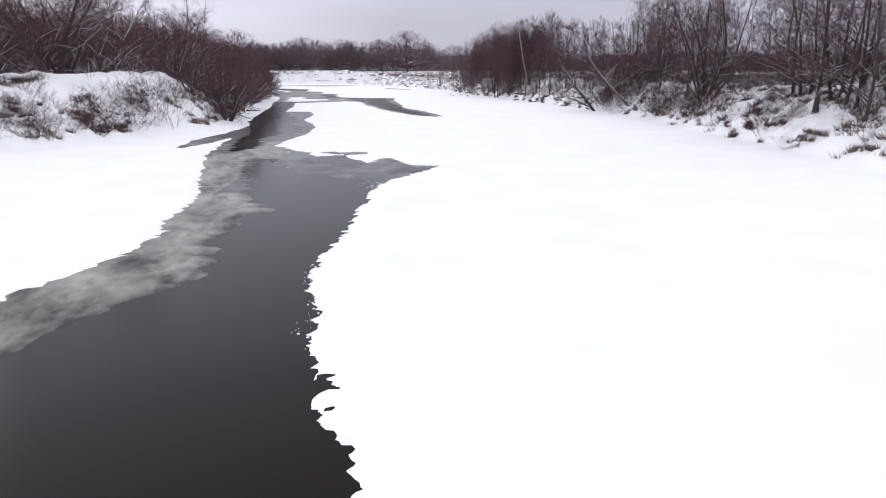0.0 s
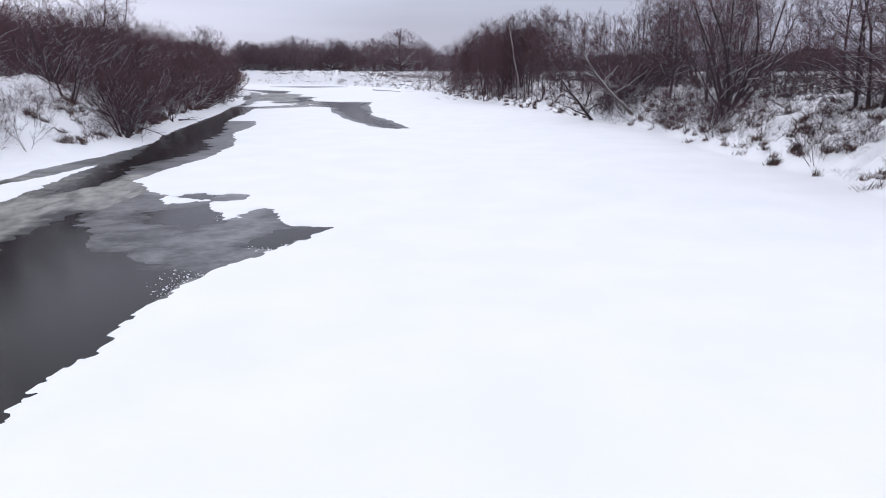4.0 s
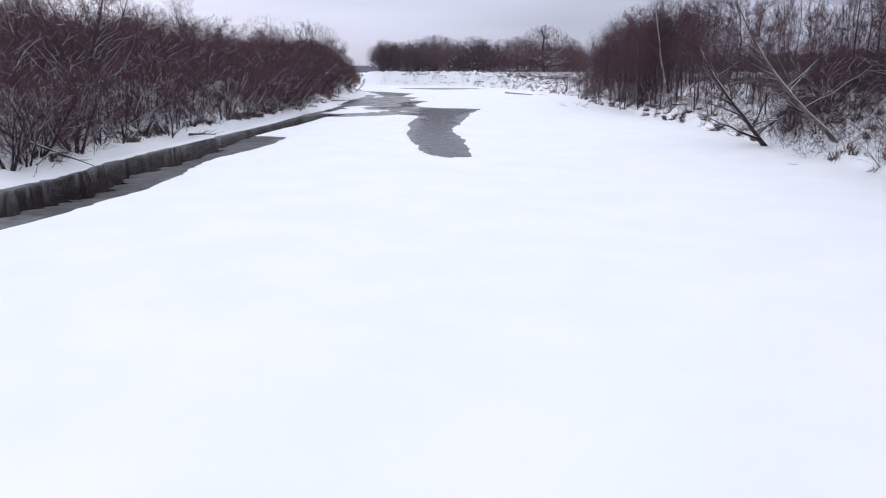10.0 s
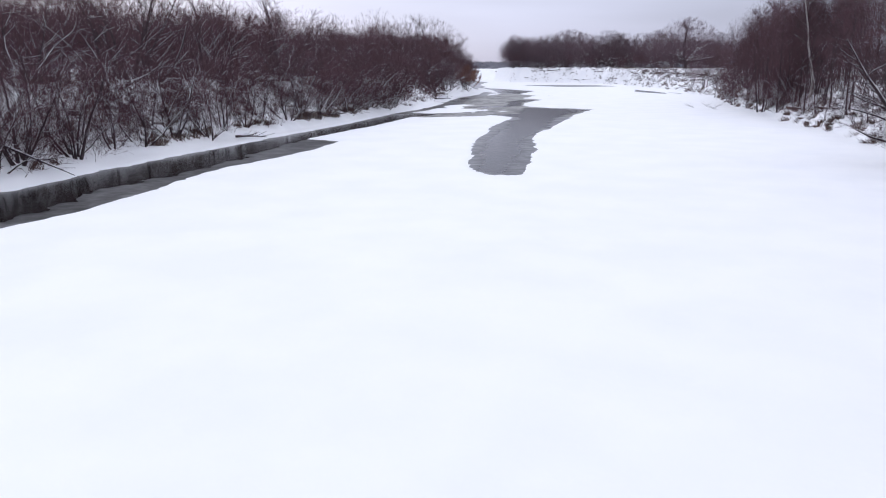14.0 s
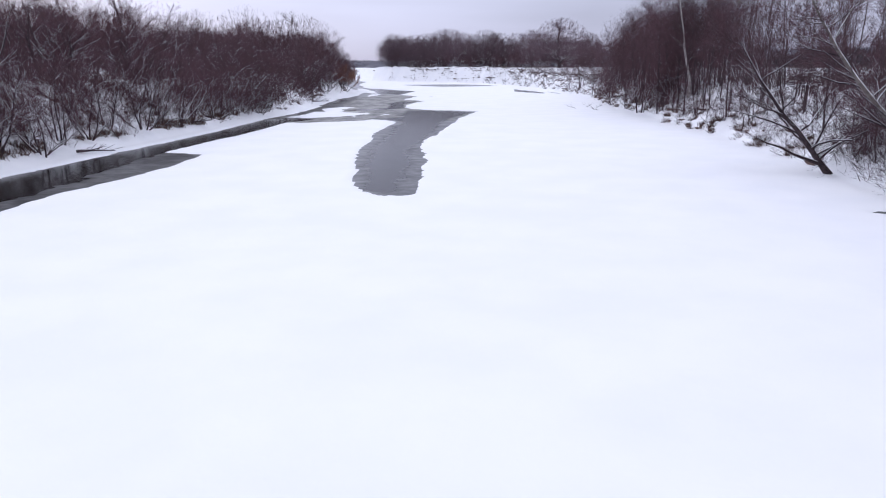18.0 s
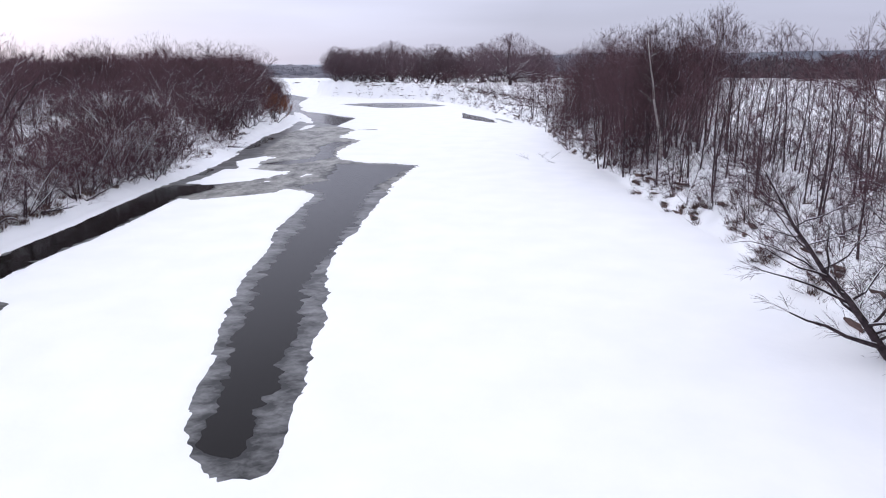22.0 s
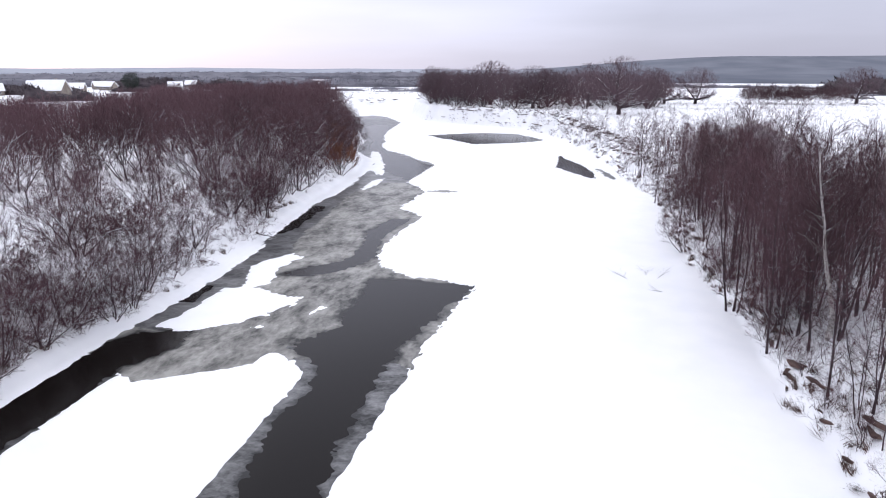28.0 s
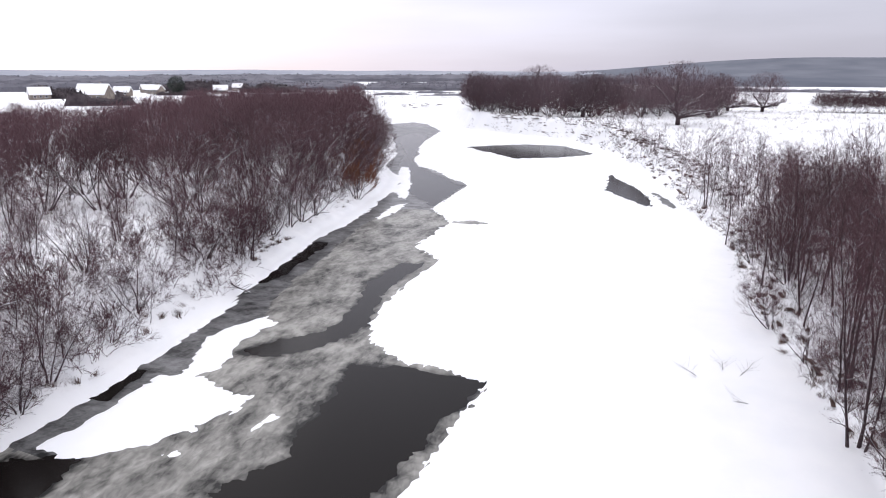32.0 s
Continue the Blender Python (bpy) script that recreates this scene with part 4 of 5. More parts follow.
for x, y, s in [(19.0, 82.8, 0.3), (20.7, 71.4, 0.32), (20.9, 68.6, 0.36), (20.5, 65.8, 0.3), (20.6, 63.4, 0.34), (21.2, 60.2, 0.32), (20.4, 57.6, 0.26), (21.8, 55.8, 0.3), (21.2, 52.4, 0.24), (22.6, 49.2, 0.28), (22.2, 44.6, 0.26), (19.9, 79.4, 0.36), (19.2, 81.4, 0.32), (17.4, 90.4, 0.3), (16.8, 95.2, 0.3), (19.6, 84.8, 0.45), (20.8, 81.2, 0.5), (21.6, 78.6, 0.55), (22.0, 86.2, 0.5), (21.4, 72.0, 0.45), (20.4, 89.5, 0.45), (22.4, 69.2, 0.5), (19.4, 93.0, 0.4)]:
    plant("willow%d" % rnd.randrange(5), willow(0), x, y, s, rnd.uniform(0, 360))
plant("birch", birch(0), 14.1, 118.9, 0.92, 20)
plant("birch", birch(0), 17.2, 122.0, 0.95, 140)
for x, y in scatter(31, 58, 2, 28, 116, 158, 1.6, lambda x, y: 0.8 < off_right(x, y) < 7.5 and not (y < 118.4 and off_right(x, y) < 4.4)):
    plant("alder%d" % rnd.randrange(6), alder(rnd.randrange(6)), x, y, rnd.uniform(0.68, 1.02), rnd.uniform(0, 360))
for x, y, s in [(9.7, 128.4, 0.95), (11.6, 120.2, 0.9), (12.8, 119.2, 0.95), (11.4, 125.6, 1.05), (13.4, 122.2, 1.0), (14.5, 121.1, 0.9), (9.2, 143.0, 1.05), (14.4, 111.5, 0.78), (15.4, 111.5, 0.86), (16.8, 108.6, 0.72), (18.4, 110.8, 0.75), (16.3, 105.4, 0.74), (15.7, 107.1, 0.7), (18.5, 106.0, 0.75), (17.5, 113.6, 0.85), (20.2, 109.0, 0.8), (13.2, 114.6, 0.8), (17.6, 102.6, 0.7), (2.6, 168.2, 0.75), (-0.6, 183.6, 0.8), (4.9, 188.7, 0.62), (5.6, 172.4, 0.6), (8.2, 176.0, 0.62), (3.4, 177.6, 0.58), (10.6, 165.6, 0.66), (7.2, 183.0, 0.58), (1.4, 189.6, 0.6), (11.4, 158.6, 0.72), (6.6, 164.0, 0.62), (-3.2, 192.6, 0.55)]:
    if y < 118:
        plant("slim_alder%d" % rnd.randrange(4), slim_alder(rnd.randrange(4)), x, y, s, rnd.uniform(0, 360))
    else:
        plant("alder%d" % rnd.randrange(6), alder(rnd.randrange(6)), x, y, s, rnd.uniform(0, 360))
for x, y in scatter(32, 26, 12, 32, 88, 116, 1.5, lambda x, y: 1.2 < off_right(x, y) < 11):
    plant("pole%d" % rnd.randrange(4), pole_tree(rnd.randrange(4)), x, y, rnd.uniform(0.75, 1.15), rnd.uniform(0, 360))
for x, y in scatter(58, 10, 15, 30, 88, 106, 2.2, lambda x, y: 2.0 < off_right(x, y) < 10):
    plant("slim_alder%d" % rnd.randrange(4), slim_alder(rnd.randrange(4)), x, y, rnd.uniform(0.6, 0.75), rnd.uniform(0, 360))
for x, y in [(24.6, 80.5), (26.2, 84.0), (23.8, 86.5), (27.8, 77.0), (26.0, 90.0), (29.5, 82.0), (28.2, 72.5), (30.5, 66.0)]:
    plant("alder%d" % rnd.randrange(6), alder(rnd.randrange(6)), x, y, rnd.uniform(0.8, 1.0), rnd.uniform(0, 360))
for x, y, s in [(19.6, 83.4, 0.7), (20.6, 85.8, 0.8), (21.6, 82.6, 0.7)]:
    plant("willow%d" % rnd.randrange(5), willow(0), x, y, s, rnd.uniform(0, 360))
for x, y, s in [(13.2, 113.4, 0.3), (14.0, 110.2, 0.34), (14.6, 106.8, 0.32), (15.5, 103.8, 0.3), (12.6, 116.4, 0.34), (11.9, 119.4, 0.3), (11.2, 122.6, 0.34), (10.6, 126.2, 0.3), (9.6, 131.2, 0.32), (8.4, 136.0, 0.34), (16.4, 100.6, 0.32)]:
    plant("willow%d" % rnd.randrange(5), willow(0), x, y, s, rnd.uniform(0, 360))
for x, y in scatter(59, 20, 0, 24, 117, 166, 2.0, lambda x, y: 0.0 < off_right(x, y) < 2.2):
    plant("willow%d" % rnd.randrange(5), willow(0), x, y, rnd.uniform(0.45, 0.78), rnd.uniform(0, 360))
for x, y in scatter(53, 16, 12, 36, 60, 90, 2.2, lambda x, y: 4.0 < off_right(x, y) < 14):
    plant("pole%d" % rnd.randrange(4), pole_tree(rnd.randrange(4)), x, y, rnd.uniform(0.7, 1.15), rnd.uniform(0, 360))
for x, y in scatter(33, 52, -55, 14, 152, 272, 2.2, lambda x, y: 1.0 < off_right(x, y) < 7):
    plant("pole%d" % rnd.randrange(4), pole_tree(rnd.randrange(4)), x, y, rnd.uniform(0.5, 0.95), rnd.uniform(0, 360))
for x, y in scatter(47, 14, -20, 40, 150, 236, 3.0, lambda x, y: 4.0 < off_right(x, y) < 20):
    plant("pole%d" % rnd.randrange(4), pole_tree(rnd.randrange(4)), x, y, rnd.uniform(0.6, 1.0), rnd.uniform(0, 360))
for x, y in scatter(34, 36, -60, 34, 26, 290, 1.2, lambda x, y: 0.2 < off_right(x, y) < 4.0):
    plant("sallow%d" % rnd.randrange(4), sallow(rnd.randrange(4)), x, y, rnd.uniform(0.35, 0.9), rnd.uniform(0, 360))

for x, y in scatter(38, 22, 12, 36, 36, 112, 1.3, lambda x, y: 0.3 < off_right(x, y) < 9):
    plant("sallow%d" % rnd.randrange(4), sallow(rnd.randrange(4)), x, y, rnd.uniform(0.6, 1.25), rnd.uniform(0, 360))
foot = [(x, y, rnd.uniform(0.5, 1.0)) for x, y in scatter(39, 90, 8, 36, 58, 125, 0.75, lambda x, y: 0.2 < off_right(x, y) < 3.0 and vn(x, y) > 0.5)]
foot += [(x, y, rnd.uniform(0.3, 0.6)) for x, y in scatter(50, 90, 14, 36, 24, 60, 0.5, lambda x, y: 0.3 < off_right(x, y) < 6 and vn(x, y) > 0.42)]
foot += [(x, y, rnd.uniform(0.7, 1.4)) for x, y in scatter(42, 60, 10, 44, 58, 118, 1.4, lambda x, y: 3.0 < off_right(x, y) < 14)]
foot += [(x, y, rnd.uniform(0.7, 1.2)) for x, y in scatter(51, 14, 14, 44, 30, 60, 1.2, lambda x, y: 6.0 < off_right(x, y) < 16)]
foot += [(x, y, rnd.uniform(0.4, 0.8)) for x, y in scatter(43, 90, -60, 12, 125, 290, 1.2, lambda x, y: 0.3 < off_right(x, y) < 4.5)]
foot += [(x, y, 0.5 + 0.05 * (y % 8)) for x, y in scatter(60, 45, 14, 34, 34, 76, 0.6, lambda x, y: 0.8 < off_right(x, y) < 6.5 and vn(x, y) > 0.42)]
foot += [(x, y, rnd.uniform(0.6, 1.0)) for x, y in scatter(52, 26, 17, 24, 75, 86, 0.7, lambda x, y: 0.2 < off_right(x, y) < 4)]
foot += [(x, y, rnd.uniform(0.7, 1.2)) for x, y in scatter(49, 30, 14, 34, 60, 88, 0.8, lambda x, y: 0.3 < off_right(x, y) < 7 and vn(x, y) > 0.45)]
foot += [(x, y, rnd.uniform(0.7, 1.5)) for x, y in scatter(54, 90, 14, 38, 34, 108, 1.3, lambda x, y: 1.0 < off_right(x, y) < 11)]
foot += [(x, y, rnd.uniform(0.6, 1.1)) for x, y in scatter(56, 60, 0, 24, 108, 168, 1.0, lambda x, y: 0.4 < off_right(x, y) < 7)]
foot += [(x, y, rnd.uniform(0.7, 1.3)) for x, y in scatter(55, 80, -70, 0, 196, 292, 1.3, lambda x, y: 0.4 < off_right(x, y) < 6 and vn(x, y) > 0.4)]
thicket("bank_brush", foot, 79, "tangled low brown brush along the foot of the bank", BARK, brush_kind)
slope = [(x, y, rnd.uniform(0.6, 1.35)) for x, y in scatter(44, 150, -44, -16, 62, 112, 0.7, lambda x, y: 0.8 < off_left(x, y) < 7.5 and vn(x, y) > 0.3)]
shore = [(x, y, rnd.uniform(0.6, 1.35)) for x, y in scatter(46, 80, -52, -26, 104, 150, 0.9, lambda x, y: 0.8 < off_left(x, y) < 7 and vn(x, y) > 0.4)]
slope += [(x, y, rnd.uniform(0.35, 0.95)) for x, y in scatter(45, 100, -34, -16, 30, 60, 0.6, lambda x, y: 0.8 < off_left(x, y) < 7 and vn(x, y) > 0.42)]
thicket("shore_brush", shore, 82, "brown tangled brush along the snowy shore", TWIG, shore_kind)
thicket("slope_brush", slope, 80, "tangled low brown brush on the snowy slope", TWIG, brush_kind)

# the wooded point and the old oaks
for x, y, s in [(-13.5, 274, 1.12), (-5, 345, 0.85), (5.5, 347, 0.95), (-42, 296, 0.95), (-28, 318, 1.0), (-62, 318, 1.1), (60, 369, 0.95)]:
    plant("oak%d" % rnd.randrange(2), oak(rnd.randrange(2)), x, y, s, rnd.uniform(0, 360))
for x, y in [(-79, 310), (-74, 305), (-69, 301), (-63, 297), (-57, 293), (-50, 290), (-82, 316), (-84, 322)]:
    plant("grove%d" % rnd.randrange(4), grove_tree(rnd.randrange(4)), x, y, rnd.uniform(0.86, 1.06), rnd.uniform(0, 360))
for x, y in scatter(35, 54, -112, -6, 288, 345, 4.6, lambda x, y: off_right(x, y) > 5 and y > 298 - 0.18 * (x + 60)):
    plant("grove%d" % rnd.randrange(4), grove_tree(rnd.randrange(4)), x, y, rnd.uniform(0.56, 1.03), rnd.uniform(0, 360))
under = [(x, y, rnd.uniform(0.5, 0.8)) for x, y in scatter(48, 36, -112, -2, 282, 325, 2.2, lambda x, y: off_right(x, y) > 4 and y > 287 - 0.18 * (x + 60))]
thicket("point_brush", under, 81, "brown undergrowth beneath the trees of the point", TWIG)
fieldside = [(x, y, rnd.uniform(0.7, 1.0)) for x, y in scatter(36, 30, 22, 52, 346, 360, 2.2, lambda x, y: True)]
fieldside += [(x, y, rnd.uniform(0.8, 1.3)) for x, y in scatter(37, 24, 34, 110, 120, 300, 6, lambda x, y: x > 60 + 0.1 * (y - 200) and off_right(x, y) > 28)]
thicket("field_thicket", fieldside, 78, "clumps of bare brown bushes in the snow field", TWIG)


# ---- dry grass and weeds ----
def blades(name, places, tall, width, per, seed, material, label, category):
    rng = np.random.default_rng(seed)
    P = np.repeat(np.array(places, float), per, 0)
    n = len(P)
    P[:, :2] += rng.normal(0, 0.16, (n, 2))
    a, h = rng.uniform(0, 6.283, n), tall * rng.uniform(0.4, 1.15, n)
    lean = (rng.normal(0, 0.55, (n, 2)) + np.repeat(rng.normal(0, 0.5, (len(places), 2)), per, 0)) * h[:, None]
    w = width * rng.uniform(0.6, 1.3, n)
    dx, dy = np.cos(a) * w, np.sin(a) * w
    z = P[:, 2] - 0.06
    A = np.stack([P[:, 0] - dx, P[:, 1] - dy, z], 1)
    B = np.stack([P[:, 0] + dx, P[:, 1] + dy, z], 1)
    D = np.stack([P[:, 0] + lean[:, 0], P[:, 1] + lean[:, 1], z + h], 1)
    v = np.stack([A, B, D], 1).reshape(-1, 3)
    f = np.arange(n * 3).reshape(-1, 3)
    return tagged(new(name, mesh_from(name, v, f, material, False)), label, category, kind="stuff")


def strewn(seed, n, x0, x1, y0, y1, test, clump=0.0):
    rng = np.random.default_rng(seed)
    x, y = rng.uniform(x0, x1, n * 8), rng.uniform(y0, y1, n * 8)
    bl, br = bank(x, y)
    keep = test(x, y, bl, br) & (vnoise(x * 0.4, y * 0.4, seed) > clump)
    x, y = x[keep][:n], y[keep][:n]
    return np.stack([x, y, height(x, y)], 1)


tuft_places = np.concatenate([
    strewn(1, 3600, -50, -14, 25, 106, lambda x, y, l, r: (l > 0.8) & (l < 7.5), 0.5),
    strewn(2, 700, -60, -14, 110, 300, lambda x, y, l, r: (l > 1.0) & (l < 5), 0.5),
    strewn(3, 1900, 2, 34, 22, 170, lambda x, y, l, r: (r > 0.1) & (r < 4.0), 0.62),
    strewn(4, 2600, -80, 14, 150, 300, lambda x, y, l, r: (r > 0.3) & (r < 6), 0.4)])
sedge_places = np.concatenate([
    strewn(12, 460, 0, 30, 28, 176, lambda x, y, l, r: (r > 0.0) & (r < 1.7), 0.5),
    strewn(13, 150, -34, -14, 28, 62, lambda x, y, l, r: (l > 0.9) & (l < 4.5), 0.62),
    strewn(14, 260, -52, -16, 62, 150, lambda x, y, l, r: (l > 1.0) & (l < 3.6), 0.5),
    strewn(15, 260, -80, 10, 176, 300, lambda x, y, l, r: (r > 0.2) & (r < 5.0), 0.4),
    strewn(16, 110, 14, 32, 28, 80, lambda x, y, l, r: (r > 0.4) & (r < 5.5), 0.48)])
blades("sedge_tussocks", sedge_places, 0.42, 0.02, 64, 15, GRASS, "brown drooping sedge tussocks along the foot of the banks", "sedge")
blades("dry_grass", tuft_places, 0.42, 0.016, 24, 5, GRASS, "tufts of brown dry grass sticking out of the snowy banks", "dry grass")
weed_places = np.concatenate([
    strewn(6, 9500, -40, 130, 150, 420, lambda x, y, l, r: r > 5, 0.3),
    strewn(7, 2500, 20, 70, 30, 170, lambda x, y, l, r: r > 5, 0.35),
    strewn(10, 4500, -260, -40, 404, 560, lambda x, y, l, r: np.maximum(l, r) > 1, 0.3),
    strewn(8, 1000, -75, -25, 105, 160, lambda x, y, l, r: l > 4, 0.4)])
blades("dry_weeds", weed_places, 0.8, 0.018, 6, 9, WEED, "thin dry weed stalks standing in the snow field", "dry weeds")


# ---- far woods, hills and the village ----
def wood_belt(name, runs, seed, tall, label, fuzz=14, material=HAZED_WOODS, rough=1.0):
    """A far belt of bare woods: a lumpy closed canopy with sprays of boughs standing out of it."""
    rng = np.random.default_rng(seed)
    V, F, n, segs = [], [], 0, []
    for x0, y0, x1, y1, deep in runs:
        L = math.hypot(x1 - x0, y1 - y0)
        m = int(L / 2.2)
        t, across = np.linspace(0, 1, m), np.array([-1.0, -0.92, -0.7, -0.3, 0.1, 0.5, 1.0])
        rise = np.array([0.0, 0.62, 0.86, 0.97, 1.0, 0.95, 0.0])
        T, A = np.meshgrid(t, across, indexing="ij")
        bend = 0.5 * deep * fbm(T * L * 0.012, T * 0 + seed, seed, 2)
        D = A * deep + bend
        X, Y = x0 + (x1 - x0) * T - (y1 - y0) / L * D, y0 + (y1 - y0) * T + (x1 - x0) / L * D
        h = tall * (0.78 + rough * (0.5 * fbm(X * 0.018, Y * 0.018, seed, 3) + 0.6 * fbm(X * 0.13, Y * 0.13, seed + 3, 2))) * ss(0, 0.05, T) * ss(0, 0.05, 1 - T)
        Z = np.where(rise[None, :] > 0, 2.3 + np.maximum(h, 0.5) * rise[None, :], -0.6)
        V.append(np.stack([X, Y, Z], -1).reshape(-1, 3))
        idx = np.arange(m * 7).reshape(m, 7) + n
        F.append(np.stack([idx[:-1, :-1], idx[:-1, 1:], idx[1:, 1:], idx[1:, :-1]], -1).reshape(-1, 4))
        n += m * 7
        pick = rng.integers(0, m - 1, m * fuzz), rng.integers(1, 6, m * fuzz)
        P = np.stack([X[pick], Y[pick], Z[pick]], 1) + rng.normal(0, 1.1, (m * fuzz, 3)) * np.array([1, 1, 0.35])
        for p, hh in zip(P, h[pick]):
            k = max(hh, 2.0) * rng.uniform(0.08, 0.22)
            segs.append((p[0], p[1], p[2] - k * 0.6, p[0] + rng.normal(0, 0.5) * k, p[1] + rng.normal(0, 0.5) * k, p[2] + k * 0.55, k * 0.32, 0))
    v, f = slivers(segs, seed)
    root = tagged(new(name), label, "woods")
    tagged(part("canopy", mesh_from("canopy", np.concatenate(V), np.concatenate(F), material, False), root), kind="stuff")
    tagged(part("branching", mesh_from("branching", v, f, material, False), root), kind="stuff")
    return root


# most distant belts take the woods colour with haze painted in
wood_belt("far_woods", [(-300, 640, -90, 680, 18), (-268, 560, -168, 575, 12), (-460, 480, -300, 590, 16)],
          41, 9.0, "far belts of bare brown woods beyond the snow fields", 34, HAZED_WOODS, 0.55)
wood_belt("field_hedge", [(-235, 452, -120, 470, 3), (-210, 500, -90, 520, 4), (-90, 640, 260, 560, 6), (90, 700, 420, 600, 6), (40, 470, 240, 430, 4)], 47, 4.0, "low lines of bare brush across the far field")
wood_belt("horizon_woods", [(-900, 900, -100, 1150, 40), (-1000, 500, -500, 800, 40)], 44, 14.0, "dark line of woods near the horizon", 10, HAZED_WOODS, 0.4)
wood_belt("field_woods", [(66, 505, 150, 430, 12), (150, 430, 300, 250, 14), (300, 250, 330, 40, 14)], 43, 13.0, "belt of bare dark woods beyond the field", 26, GARDEN)
wood_belt("village_trees", [(-330, 338, -306, 343, 5), (-300, 352, -286, 352, 4), (-345, 385, -325, 392, 5), (-312, 398, -284, 410, 5), (-370, 455, -320, 460, 6), (-310, 470, -270, 480, 6), (-420, 400, -385, 402, 5), (-262, 300, -240, 318, 4)], 45, 8.0, "bare garden trees among the village houses", 30, GARDEN)
wood_belt("ridge_woods", [(-520, 330, -430, 470, 12), (-620, 620, -330, 660, 16), (-430, 500, -260, 555, 10)], 46, 10.0, "dark wooded line behind the village", 8, HAZED_WOODS, 0.4)


def ridge(name, dist, a0, a1, tall, seed, material, label, profile=((0, -2), (80, 0.45), (220, 0.82), (420, 1.0), (800, 0.7))):
    """A far hill as a low rounded ridge."""
    n = 90
    ang = np.radians(np.linspace(a0, a1, n))
    v = []
    for i, a in enumerate(ang):
        u = i / (n - 1)
        h = tall(u) + 5 * float(fbm(np.array([u * 9.0]), np.array([0.5]), seed)[0])
        for r, z in profile:
            d = dist + r
            v.append((-math.sin(a) * d, math.cos(a) * d, h * z if z > 0 else z))
    f = [(i * 5 + k, i * 5 + k + 1, (i + 1) * 5 + k + 1, (i + 1) * 5 + k) for i in range(n - 1) for k in range(4)]
    return tagged(new(name, mesh_from(name, v, f, material)), label, "hill", kind="structure")


# hills in blue-grey that carries the haze in the colour itself
ridge("backdrop", 2300, -75, 24, lambda u: 18 + 40 * float(ss(0.0, 1.0, (17 - (-75 + 99 * u)) / 20)), 3, HAZED_HILL, "wooded hill on the horizon, grey haze painted into its colour", ((-1500, -2), (-1490, 0.12), (-1000, 0.22), (-500, 0.5), (0, 1.0)))
ridge("backdrop", 1700, -10, 75, lambda u: 19 + 5 * float(ss(0.1, 0.5, u)), 4, HAZED_FAR_HILL, "far hills on the horizon, paled by painted haze")


def house(x, y, turn, wide, deep, wall_h, roof_h, label):
    """A village house: walls, snowy gable roof, windows and a chimney."""
    root = tagged(new("house"), label, "house", "village houses")
    w, d = wide / 2, deep / 2
    v = [(-w, -d, 0), (w, -d, 0), (w, d, 0), (-w, d, 0), (-w, -d, wall_h), (w, -d, wall_h), (w, d, wall_h), (-w, d, wall_h), (-w, 0, wall_h + roof_h), (w, 0, wall_h + roof_h)]
    me = bpy.data.meshes.new("wall")
    me.from_pydata(v, [], [(0, 1, 5, 4), (2, 3, 7, 6), (1, 2, 6, 9, 5), (3, 0, 4, 8, 7)])
    me.materials.append(WALL)
    part("wall", me, root)
    o, k = 0.5, 0.25
    e = o * roof_h / d
    v = []
    for t in (0, k):
        v += [(-w - o, -d - o, wall_h - e + t), (w + o, -d - o, wall_h - e + t), (w + o, 0, wall_h + roof_h + t), (-w - o, 0, wall_h + roof_h + t), (w + o, d + o, wall_h - e + t), (-w - o, d + o, wall_h - e + t)]
    me = bpy.data.meshes.new("roof")
    me.from_pydata(v, [], [(6, 7, 8, 9), (9, 8, 10, 11), (0, 3, 2, 1), (3, 5, 4, 2), (0, 1, 7, 6), (4, 5, 11, 10), (1, 2, 8, 7), (2, 4, 10, 8), (3, 0, 6, 9), (5, 3, 9, 11)])
    me.materials.append(SNOW)
    roof = part("roof", me, root, "gable roof under thick snow")

    def box(name, x0, x1, y0, y1, z0, z1, material, parent):
        me = bpy.data.meshes.new(name)
        bm = bmesh.new()
        bmesh.ops.create_cube(bm, size=1)
        for q in bm.verts:
            q.co = ((x0 + x1) / 2 + q.co.x * (x1 - x0), (y0 + y1) / 2 + q.co.y * (y1 - y0), (z0 + z1) / 2 + q.co.z * (z1 - z0))
        bm.to_mesh(me)
        bm.free()
        me.materials.append(material)
        return part(name, me, parent)
    for i in (-0.5, 0.0, 0.5):
        fr = box("window", i * wide * 0.55 - 0.6, i * wide * 0.55 + 0.6, -d - 0.06, -d + 0.05, 1.0, 2.3, SNOW_CAP, root)
        box("pane", i * wide * 0.55 - 0.48, i * wide * 0.55 + 0.48, -d - 0.09, -d, 1.12, 2.18, PANE, fr)
    box("chimney", w * 0.3, w * 0.3 + 0.7, 0.4, 1.1, wall_h + roof_h * 0.5, wall_h + roof_h + 0.8, WALL, roof)
    root.matrix_basis = pose(x, y, gz(x, y) - 0.1, 0, 0, turn)
    return root


for x, y, t, w, d, hh, rr in [(-278.5, 329.5, 22, 13, 10, 3.2, 4.4), (-319, 331, 60, 9, 8, 2.8, 3.2), (-312, 375, 30, 8, 7, 2.6, 2.6), (-337, 422, 10, 8, 7, 2.6, 2.6), (-298, 436, 40, 8, 7, 2.6, 2.6),
                              (-348, 512, 25, 8, 7, 2.6, 2.6), (-395, 420, 35, 9, 8, 3, 2.8), (-358, 436, 60, 8, 7, 2.6, 2.6)]:
    house(x, y, t, w, d, hh, rr, "small village house with a snow-covered gable roof")


